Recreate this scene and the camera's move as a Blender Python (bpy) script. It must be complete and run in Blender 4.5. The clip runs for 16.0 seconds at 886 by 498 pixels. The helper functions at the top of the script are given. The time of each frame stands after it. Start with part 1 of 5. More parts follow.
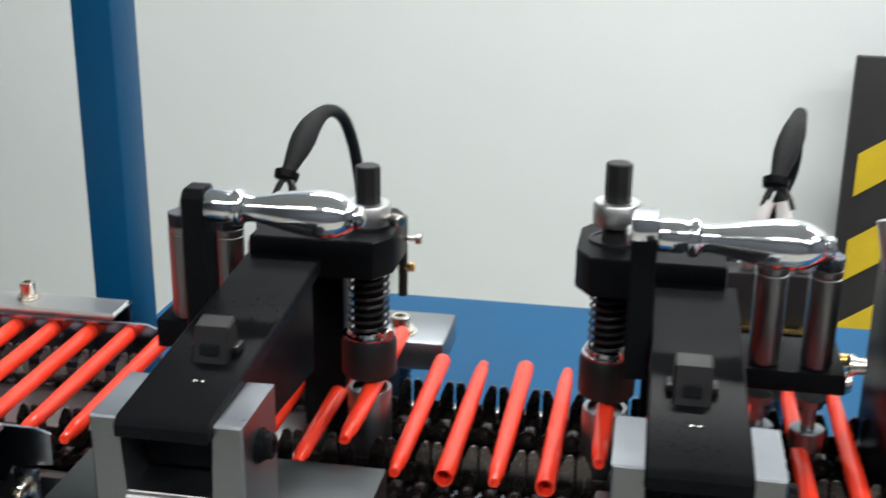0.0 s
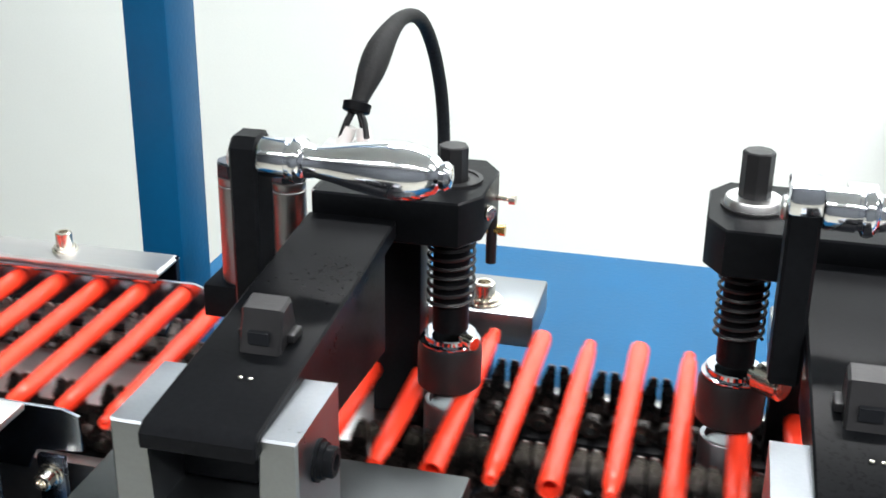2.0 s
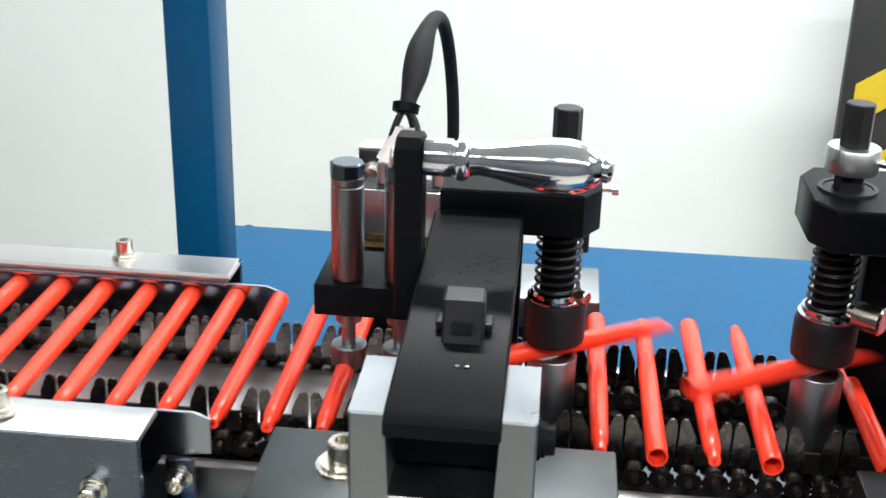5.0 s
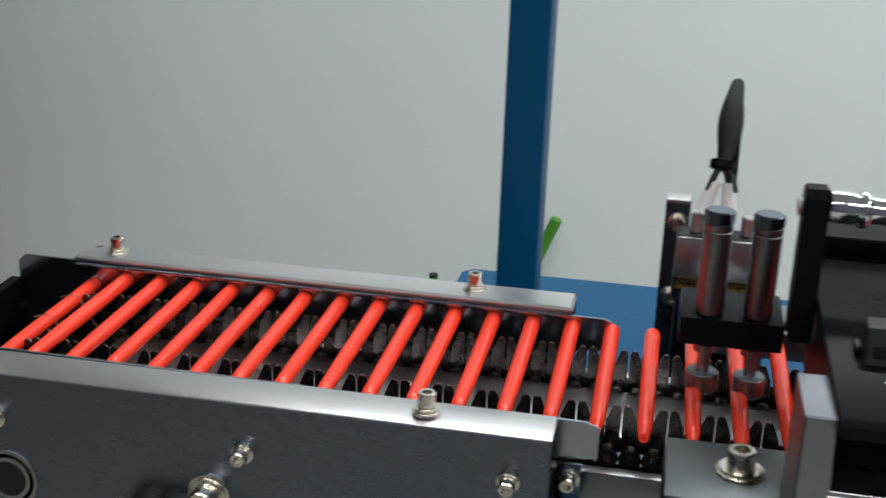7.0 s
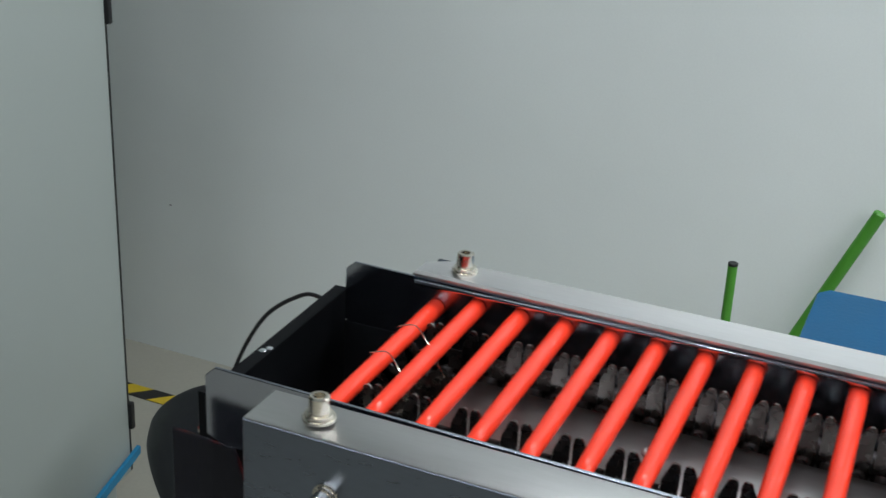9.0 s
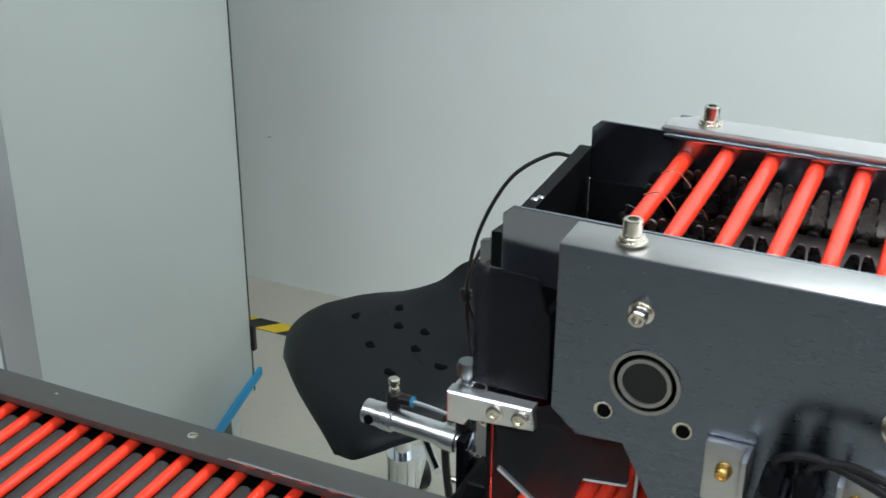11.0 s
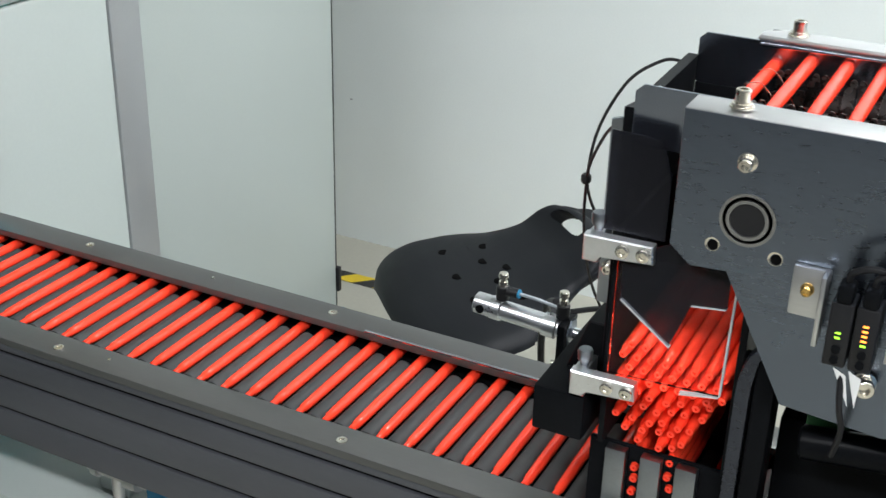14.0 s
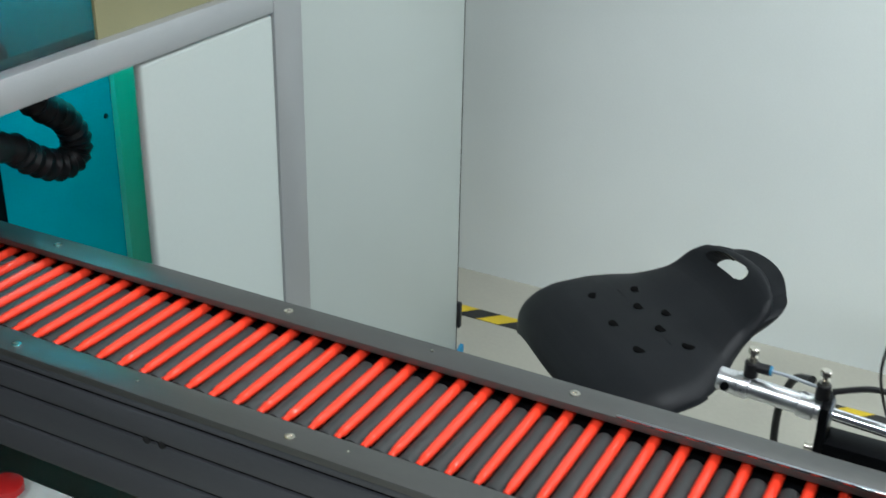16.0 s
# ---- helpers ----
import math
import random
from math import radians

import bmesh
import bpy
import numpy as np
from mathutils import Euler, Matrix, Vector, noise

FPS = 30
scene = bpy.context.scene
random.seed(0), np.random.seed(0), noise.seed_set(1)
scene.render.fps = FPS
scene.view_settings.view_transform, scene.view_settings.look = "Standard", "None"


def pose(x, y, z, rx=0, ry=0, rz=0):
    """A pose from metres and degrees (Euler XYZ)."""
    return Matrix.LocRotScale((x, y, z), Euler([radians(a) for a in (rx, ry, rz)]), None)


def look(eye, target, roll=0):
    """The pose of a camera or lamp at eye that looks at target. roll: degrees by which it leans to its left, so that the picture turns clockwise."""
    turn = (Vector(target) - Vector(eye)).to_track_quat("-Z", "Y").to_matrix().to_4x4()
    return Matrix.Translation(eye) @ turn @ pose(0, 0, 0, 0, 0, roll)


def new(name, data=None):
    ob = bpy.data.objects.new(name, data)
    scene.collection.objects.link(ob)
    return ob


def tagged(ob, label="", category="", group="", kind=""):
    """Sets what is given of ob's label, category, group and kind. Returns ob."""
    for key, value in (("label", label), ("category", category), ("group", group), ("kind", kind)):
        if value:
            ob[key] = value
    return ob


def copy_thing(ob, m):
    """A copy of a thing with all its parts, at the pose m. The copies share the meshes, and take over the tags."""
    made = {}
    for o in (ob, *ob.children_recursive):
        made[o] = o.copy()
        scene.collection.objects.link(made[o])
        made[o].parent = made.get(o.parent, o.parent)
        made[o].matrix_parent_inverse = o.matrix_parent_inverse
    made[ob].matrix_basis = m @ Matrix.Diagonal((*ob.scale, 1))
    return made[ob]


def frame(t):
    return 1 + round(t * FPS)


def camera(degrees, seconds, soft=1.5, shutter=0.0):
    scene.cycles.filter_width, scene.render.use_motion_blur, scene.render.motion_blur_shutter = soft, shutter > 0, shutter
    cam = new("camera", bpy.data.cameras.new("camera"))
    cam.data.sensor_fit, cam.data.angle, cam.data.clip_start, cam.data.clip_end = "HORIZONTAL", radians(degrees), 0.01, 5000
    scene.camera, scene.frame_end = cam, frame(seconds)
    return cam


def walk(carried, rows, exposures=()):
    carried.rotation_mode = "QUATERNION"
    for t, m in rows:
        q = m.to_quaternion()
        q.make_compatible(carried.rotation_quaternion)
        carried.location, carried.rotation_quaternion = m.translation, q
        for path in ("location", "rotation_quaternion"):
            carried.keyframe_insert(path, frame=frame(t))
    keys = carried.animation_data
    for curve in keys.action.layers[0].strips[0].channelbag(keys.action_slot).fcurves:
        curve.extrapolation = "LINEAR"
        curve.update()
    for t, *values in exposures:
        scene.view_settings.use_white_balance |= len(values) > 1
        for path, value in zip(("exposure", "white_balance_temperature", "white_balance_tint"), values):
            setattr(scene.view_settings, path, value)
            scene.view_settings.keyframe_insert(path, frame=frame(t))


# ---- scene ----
cam = camera(40.2, 16.0, soft=1.5, shutter=0.5)
PATH = [
    (0, (0.673, -0.595, 1.323), (0.347, 1.266, 0.668), 0.7),
    (0.5, (0.658, -0.565, 1.311), (0.256, 1.259, 0.598), -0.1),
    (1, (0.647, -0.534, 1.307), (0.244, 1.278, 0.564), 0.2),
    (1.5, (0.636, -0.508, 1.304), (0.21, 1.298, 0.557), 0.4),
    (2, (0.641, -0.497, 1.301), (0.218, 1.304, 0.54), 0.9),
    (2.5, (0.653, -0.487, 1.295), (0.246, 1.304, 0.503), 0.3),
    (3, (0.651, -0.473, 1.294), (0.193, 1.302, 0.493), 0.3),
    (3.2, (0.651, -0.47, 1.292), (0.196, 1.301, 0.484), 0.5),
    (5.3, (0.513, -0.585, 1.314), (0.36, 1.27, 0.58), 1.6),
    (5.4, (0.51, -0.6, 1.316), (0.322, 1.255, 0.591), 1.6),
    (5.5, (0.484, -0.601, 1.315), (0.335, 1.256, 0.588), 1.8),
    (5.9, (0.45, -0.634, 1.324), (0.172, 1.224, 0.637), 0.6),
    (6, (0.434, -0.635, 1.322), (0.154, 1.226, 0.647), 0.9),
    (6.5, (0.415, -0.653, 1.323), (0.095, 1.207, 0.663), 0.8),
    (7, (0.393, -0.646, 1.322), (0.05, 1.205, 0.647), 2.0),
    (7.5, (0.351, -0.593, 1.316), (-0.111, 1.21, 0.584), 2.7),
    (8, (0.304, -0.529, 1.303), (-0.281, 1.236, 0.568), 2.5),
    (8.5, (0.287, -0.497, 1.306), (-0.378, 1.224, 0.535), 3.4),
    (9, (0.254, -0.496, 1.306), (-0.446, 1.207, 0.527), 3.1),
    (9.5, (0.22, -0.508, 1.303), (-0.393, 1.224, 0.513), 3.7),
    (10, (0.187, -0.538, 1.291), (-0.421, 1.173, 0.451), 3.9),
    (10.2, (0.181, -0.554, 1.285), (-0.495, 1.12, 0.424), 2.8),
    (12.3, (0.144, -0.648, 1.264), (-0.629, 0.985, 0.405), -0.3),
    (12.5, (0.14, -0.662, 1.265), (-0.6, 0.983, 0.4), -0.2),
    (13, (0.157, -0.708, 1.264), (-0.614, 0.922, 0.397), -0.8),
    (13.5, (0.195, -0.773, 1.27), (-0.601, 0.85, 0.413), 0.6),
    (14, (0.187, -0.792, 1.266), (-0.62, 0.817, 0.395), 1.4),
    (14.5, (0.12, -0.789, 1.267), (-0.627, 0.844, 0.386), 1.4),
    (15, (0.068, -0.778, 1.259), (-0.629, 0.852, 0.333), 2.4),
    (15.5, (0.0, -0.782, 1.271), (-0.8, 0.812, 0.366), 0.9),
    (16, (-0.058, -0.783, 1.277), (-0.884, 0.817, 0.405), 1.2),
]

# exposure follows the phone's own metering
EXPO = [(0.0, -0.35, 6500, 10), (0.5, -0.03, 6500, 10), (1.0, 0.22, 6500, 10), (1.5, 0.36, 6500, 10), (3.2, 0.48, 6500, 10),
        (5.3, 0.05, 6480, 10), (5.8, -0.42, 6450, 10), (6.5, -0.76, 6400, 9), (7.0, -0.88, 6350, 9), (8.0, -0.8, 6250, 8),
        (9.5, -0.70, 6150, 7), (10.2, -0.36, 6150, 6), (12.3, -0.14, 6200, 7), (13.0, 0.06, 6250, 8), (14.0, 0.18, 6300, 9), (14.8, 0.19, 6300, 8), (15.5, 0.12, 6200, 7), (16.0, -0.1, 6080, 5)]
walk(cam, [(t, look(eye, target, roll)) for t, eye, target, roll in PATH], EXPO)

# ---- world and lights ----
world = bpy.data.worlds.new("room_air")
scene.world = world
world.use_nodes = True
world.node_tree.nodes["Background"].inputs["Color"].default_value = (0.8, 0.9, 1.0, 1)
world.node_tree.nodes["Background"].inputs["Strength"].default_value = 0.1
LAMPS = [(-0.6, -1.75), (1.1, -1.75), (2.7, -1.75), (0.55, 0.95), (2.3, 0.95), (2.9, -0.35)]
LAMP_W = 40.0
CEIL = 2.75


def lamp(x, y):
    d = bpy.data.lights.new("ceiling_tube", "AREA")
    d.shape, d.size, d.size_y, d.energy = "RECTANGLE", 1.2, 0.16, LAMP_W
    d.color = (1.0, 1.0, 1.01)
    ob = new("ceiling_tube", d)
    ob.matrix_basis = pose(x, y, CEIL - 0.075)
    return ob


for lx, ly in LAMPS:
    lamp(lx, ly)


# ---- materials ----
def mat(name, color, rough=0.5, metal=0.0, var=0.12, scale=30.0, bump=0.0, fine=400.0, stretch=None, rvar=0.1, trans=0.0,
        coat=0.0, ior=1.45, rand=0.0, emit=None, estr=0.0, spec=0.5):
    m = bpy.data.materials.new(name)
    m.use_nodes = True
    nt = m.node_tree
    b = nt.nodes["Principled BSDF"]
    b.inputs["Metallic"].default_value = metal
    b.inputs["Transmission Weight"].default_value = trans
    b.inputs["Coat Weight"].default_value = coat
    b.inputs["IOR"].default_value = ior
    b.inputs["Specular IOR Level"].default_value = spec
    if emit:
        b.inputs["Emission Color"].default_value = (*emit, 1)
        b.inputs["Emission Strength"].default_value = estr
    tc = nt.nodes.new("ShaderNodeTexCoord")
    mp = nt.nodes.new("ShaderNodeMapping")
    nt.links.new(tc.outputs["Object"], mp.inputs["Vector"])
    if stretch:
        mp.inputs["Scale"].default_value = stretch
    n1 = nt.nodes.new("ShaderNodeTexNoise")
    n1.inputs["Scale"].default_value, n1.inputs["Detail"].default_value = scale, 4
    nt.links.new(mp.outputs["Vector"], n1.inputs["Vector"])
    n2 = nt.nodes.new("ShaderNodeTexNoise")
    n2.inputs["Scale"].default_value, n2.inputs["Detail"].default_value = fine, 2
    nt.links.new(mp.outputs["Vector"], n2.inputs["Vector"])
    add = nt.nodes.new("ShaderNodeMath")
    add.operation = "MULTIPLY_ADD"
    nt.links.new(n2.outputs["Fac"], add.inputs[0])
    add.inputs[1].default_value = 0.4
    nt.links.new(n1.outputs["Fac"], add.inputs[2])
    ramp = nt.nodes.new("ShaderNodeMapRange")
    ramp.inputs["From Min"].default_value, ramp.inputs["From Max"].default_value = 0.4, 1.0
    ramp.inputs["To Min"].default_value, ramp.inputs["To Max"].default_value = 1 - var, 1 + var
    nt.links.new(add.outputs[0], ramp.inputs["Value"])
    val = ramp.outputs["Result"]
    if rand:
        oi = nt.nodes.new("ShaderNodeObjectInfo")
        mr = nt.nodes.new("ShaderNodeMapRange")
        mr.inputs["To Min"].default_value, mr.inputs["To Max"].default_value = 1 - rand, 1 + rand
        nt.links.new(oi.outputs["Random"], mr.inputs["Value"])
        mu = nt.nodes.new("ShaderNodeMath")
        mu.operation = "MULTIPLY"
        nt.links.new(val, mu.inputs[0])
        nt.links.new(mr.outputs["Result"], mu.inputs[1])
        val = mu.outputs[0]
    vm = nt.nodes.new("ShaderNodeVectorMath")
    vm.operation = "SCALE"
    vm.inputs[0].default_value = color
    nt.links.new(val, vm.inputs["Scale"])
    nt.links.new(vm.outputs["Vector"], b.inputs["Base Color"])
    rr = nt.nodes.new("ShaderNodeMapRange")
    rr.inputs["From Min"].default_value, rr.inputs["From Max"].default_value = 0.3, 1.0
    rr.inputs["To Min"].default_value, rr.inputs["To Max"].default_value = max(0.02, rough - rvar), rough + rvar
    nt.links.new(add.outputs[0], rr.inputs["Value"])
    nt.links.new(rr.outputs["Result"], b.inputs["Roughness"])
    if bump:
        bp = nt.nodes.new("ShaderNodeBump")
        bp.inputs["Strength"].default_value, bp.inputs["Distance"].default_value = bump, 0.001
        nt.links.new(add.outputs[0], bp.inputs["Height"])
        nt.links.new(bp.outputs["Normal"], b.inputs["Normal"])
    return m


# Dark tone for unseen walls, set so that the metal reflects dark.
DARKW = mat("unseen_dark_wall", (0.085, 0.093, 0.105), 0.7, var=0.2, scale=3)
WALL = mat("wall_paint", (0.775, 0.82, 0.808), 0.6, var=0.045, scale=2.2, bump=0.08, fine=250, rvar=0.08)
CEILM = mat("ceiling_paint", (0.55, 0.57, 0.56), 0.8, var=0.03, scale=3)
FLOOR = mat("floor_epoxy", (0.39, 0.38, 0.32), 0.35, var=0.10, scale=4, bump=0.05, fine=120)
BLUE = mat("blue_enamel", (0.002, 0.074, 0.178), 0.42, var=0.10, scale=12, bump=0.45, fine=260, rvar=0.06, spec=0.2)
STEEL = mat("brushed_steel", (0.56, 0.56, 0.56), 0.37, 1.0, var=0.10, scale=25, bump=0.08, fine=500, stretch=(0.15, 1, 1), rvar=0.08)
STEELD = mat("grey_steel_plate", (0.145, 0.168, 0.208), 0.25, 1.0, var=0.12, scale=5, bump=0.03, fine=350, stretch=(0.3, 1, 1), rvar=0.06)
DARKZ = mat("dark_base_steel", (0.10, 0.108, 0.112), 0.36, 1.0, var=0.15, scale=25, bump=0.1, fine=500, rvar=0.1)
ZINC = mat("zinc_block", (0.28, 0.30, 0.32), 0.33, 1.0, var=0.12, scale=40, bump=0.12, fine=600, rvar=0.1)
POLISH = mat("polished_steel", (0.47, 0.49, 0.54), 0.09, 1.0, var=0.08, scale=20, rvar=0.05)
GUIDEM = mat("guide_steel", (0.37, 0.40, 0.46), 0.19, 1.0, var=0.10, scale=14, stretch=(0.3, 1, 1), rvar=0.06)
CHROME = mat("chrome", (0.84, 0.86, 0.90), 0.10, 1.0, var=0.03, scale=30, rvar=0.03)
NICKEL = mat("nickel_bolt", (0.70, 0.66, 0.58), 0.22, 1.0, var=0.12, scale=120, rvar=0.08)
BLACK = mat("black_anodised", (0.0055, 0.006, 0.007), 0.33, var=0.5, scale=9, bump=0.05, fine=500, rvar=0.12, spec=0.055)
SLEEVE = mat("braided_sleeve", (0.010, 0.0105, 0.011), 0.6, var=0.4, scale=300, bump=0.6, fine=1200, spec=0.18)
BLACKP = mat("black_plastic", (0.012, 0.012, 0.013), 0.42, var=0.2, scale=60, bump=0.12, fine=800, spec=0.35)
NAVY = mat("blued_steel", (0.055, 0.06, 0.075), 0.3, 0.85, var=0.2, scale=18, bump=0.06, fine=300, rvar=0.1)
CHAINM = mat("oiled_chain", (0.055, 0.045, 0.042), 0.3, 0.85, var=0.3, scale=150, rvar=0.12, rand=0.2)
FINM = mat("fin_steel", (0.15, 0.136, 0.130), 0.26, 1.0, var=0.2, scale=120, rvar=0.1, rand=0.12)
PEN = mat("red_barrel_plastic", (0.97, 0.054, 0.022), 0.19, var=0.04, scale=60, bump=0.01, fine=500, rvar=0.06, rand=0.03)
GREEN = mat("green_tube", (0.07, 0.27, 0.025), 0.4, var=0.12, scale=20)
YELLOW = mat("hazard_yellow", (0.62, 0.45, 0.02), 0.45, var=0.12, scale=20)
HBLACK = mat("hazard_black", (0.018, 0.018, 0.018), 0.5, var=0.2, scale=20)
WHITEP = mat("white_plastic", (0.78, 0.78, 0.76), 0.4, var=0.05, scale=40)
PANEL = mat("white_panel", (0.385, 0.425, 0.405), 0.45, var=0.04, scale=3, bump=0.04, fine=200)
ALU = mat("grey_profile", (0.40, 0.41, 0.42), 0.42, 0.6, var=0.06, scale=8, rvar=0.06)
BELTAL = mat("dark_anodised_profile", (0.10, 0.104, 0.116), 0.42, 0.6, var=0.12, scale=20, bump=0.05, fine=500, stretch=(0.2, 1, 1))
# Rail lip tone, a plainer grey than the bluish profile faces.
LIPM = mat("dark_lip_profile", (0.105, 0.106, 0.102), 0.38, 0.6, var=0.14, scale=15, bump=0.05, fine=500, stretch=(0.2, 1, 1))
STRIP = mat("dull_steel_strip", (0.36, 0.36, 0.36), 0.32, 1.0, var=0.14, scale=25, bump=0.08, fine=500, stretch=(0.15, 1, 1), rvar=0.1)
TUBEM = mat("ground_steel_tube", (0.25, 0.25, 0.255), 0.34, 1.0, var=0.1, scale=40, stretch=(1, 1, 0.2), rvar=0.08)
ALUB = mat("bright_aluminium", (0.74, 0.75, 0.77), 0.3, 1.0, var=0.08, scale=40, rvar=0.08)
RUBBER = mat("roller_rubber", (0.036, 0.038, 0.038), 0.65, var=0.2, scale=80, bump=0.3, fine=600, rand=0.15)
STOOLM = mat("stool_polyurethane", (0.009, 0.010, 0.012), 0.46, var=0.2, scale=12, bump=0.25, fine=380, rvar=0.1, spec=0.2)
BRASS = mat("brass", (0.65, 0.43, 0.14), 0.25, 1.0, var=0.1, scale=60)
TEAL = mat("teal_sheet", (0.02, 0.40, 0.47), 0.35, 0.2, var=0.2, scale=6, rvar=0.1)
GREENP = mat("green_tinted_sheet", (0.24, 0.56, 0.38), 0.35, 0.3, var=0.1, scale=8)
BLUET = mat("blue_strap", (0.02, 0.20, 0.38), 0.5, var=0.1, scale=30)
TUBEC = mat("clear_air_tube", (0.36, 0.40, 0.43), 0.2, var=0.05, scale=50)
ACRYL = mat("clear_acrylic", (0.97, 0.98, 0.98), 0.03, var=0.01, trans=1.0, rvar=0.01, ior=1.15)
SMOKE = mat("smoked_acrylic", (0.062, 0.064, 0.082), 0.08, var=0.03, trans=0.9, rvar=0.03, ior=1.2)
EDGE = mat("cut_acrylic_edge", (0.42, 0.43, 0.44), 0.35, var=0.05)
TINT = mat("tinted_window", (0.20, 0.24, 0.22), 0.05, var=0.05, rvar=0.02, trans=0.96, ior=1.3)
# Near-black without gloss: paints the shade inside holes onto flat discs.
HOLE_SHADE = mat("hole_shade_black", (0.003, 0.003, 0.003), 0.9, spec=0.05)
OLIVE = mat("olive_sheet", (0.20, 0.19, 0.10), 0.4, var=0.1, scale=8)
REDB = mat("red_button", (0.55, 0.02, 0.02), 0.35)
PCB = mat("green_board", (0.05, 0.16, 0.06), 0.5, var=0.3, scale=60)
LEDR = mat("led_amber", (0.4, 0.1, 0.02), 0.4, emit=(1.0, 0.30, 0.04), estr=2.5)
LEDG = mat("led_green", (0.1, 0.4, 0.02), 0.4, emit=(0.45, 1.0, 0.05), estr=1.6)
TUBEL = mat("lamp_diffuser", (0.9, 0.9, 0.9), 0.5, emit=(1.0, 1.0, 0.985), estr=3.5)
# Glow of an added fill light that brightens the cabinet's inside.
TEALL = mat("teal_fill_glow", (0.5, 0.9, 0.9), 0.5, emit=(0.1, 0.85, 1.0), estr=46.0)


# ---- mesh helpers ----
def link(name, bm, material, parent=None, label="", smooth=40):
    me = bpy.data.meshes.new(name)
    bmesh.ops.recalc_face_normals(bm, faces=bm.faces)
    bm.to_mesh(me)
    bm.free()
    for m in (material if isinstance(material, (list, tuple)) else [material]):
        me.materials.append(m)
    if smooth:
        me.shade_smooth()
        me.set_sharp_from_angle(angle=radians(smooth))
    ob = new(name, me)
    if parent:
        ob.parent = parent
    if label:
        ob["label"] = label
    return ob


def part(name, bm, material, parent, label=""):
    return link(name, bm, material, parent, label)


def thing(name, label, category, group="", at=(0, 0, 0)):
    ob = new(name)
    ob.empty_display_size = 0.01
    ob.location = at
    return tagged(ob, label, category, group)


def struct(name, bm, material, label):
    return tagged(link(name, bm, material), label, "", "", "structure")


def box(bm, x0, x1, y0, y1, z0, z1, bev=0.0, seg=2, mi=0):
    g = bmesh.ops.create_cube(bm, size=1.0)
    vs = g["verts"]
    for v in vs:
        v.co = Vector(((x0 + x1) / 2 + v.co.x * (x1 - x0), (y0 + y1) / 2 + v.co.y * (y1 - y0), (z0 + z1) / 2 + v.co.z * (z1 - z0)))
    fs = {f for v in vs for f in v.link_faces}
    for f in fs:
        f.material_index = mi
    if bev:
        es = list({e for v in vs for e in v.link_edges})
        r = bmesh.ops.bevel(bm, geom=es, offset=bev, segments=seg, affect="EDGES", profile=0.5)
        for f in r["faces"]:
            f.material_index = mi
    return bm


def B(*a, **k):
    return box(bmesh.new(), *a, **k)


def frame_axes(d):
    d = Vector(d).normalized()
    u = d.orthogonal().normalized()
    return d, u, d.cross(u)


def lathe(bm, p, d, prof, seg=20, mi=0, caps=True):
    """A body turned about the line from p along d; prof: (distance, radius) pairs."""
    d, u, w = frame_axes(d)
    rings = []
    for s, r in prof:
        c = Vector(p) + d * s
        rings.append([bm.verts.new(c + (u * math.cos(a) + w * math.sin(a)) * r) for a in (2 * math.pi * i / seg for i in range(seg))])
    for a, b in zip(rings, rings[1:]):
        for i in range(seg):
            bm.faces.new((a[i], a[(i + 1) % seg], b[(i + 1) % seg], b[i])).material_index = mi
    if caps:
        bm.faces.new(rings[0][::-1]).material_index = mi
        bm.faces.new(rings[-1]).material_index = mi
    return bm


def cyl(bm, p, q, r, seg=20, bev=0.0, mi=0):
    d = Vector(q) - Vector(p)
    h = d.length
    prof = [(0, r), (h, r)] if not bev else [(0, r - bev), (bev, r), (h - bev, r), (h, r - bev)]
    return lathe(bm, p, d, prof, seg, mi)


def sweep(bm, pts, r, seg=10, mi=0):
    """A round cable along points, smoothed."""
    P = [Vector(p) for p in pts]
    out = []
    for i in range(len(P) - 1):
        a, b, c, d = P[max(i - 1, 0)], P[i], P[i + 1], P[min(i + 2, len(P) - 1)]
        for k in range(8):
            t = k / 8
            out.append(0.5 * ((2 * b) + (c - a) * t + (2 * a - 5 * b + 4 * c - d) * t * t + (3 * b - a - 3 * c + d) * t ** 3))
    out.append(P[-1])
    rings = []
    u = None
    for i, c in enumerate(out):
        d = (out[min(i + 1, len(out) - 1)] - out[max(i - 1, 0)]).normalized()
        u = d.orthogonal().normalized() if u is None else (u - d * u.dot(d)).normalized()
        w = d.cross(u)
        rr = r(i / (len(out) - 1)) if callable(r) else r
        rings.append([bm.verts.new(c + (u * math.cos(a) + w * math.sin(a)) * rr) for a in (2 * math.pi * j / seg for j in range(seg))])
    for a, b in zip(rings, rings[1:]):
        for j in range(seg):
            bm.faces.new((a[j], a[(j + 1) % seg], b[(j + 1) % seg], b[j])).material_index = mi
    bm.faces.new(rings[0][::-1]).material_index = mi
    bm.faces.new(rings[-1]).material_index = mi
    return bm


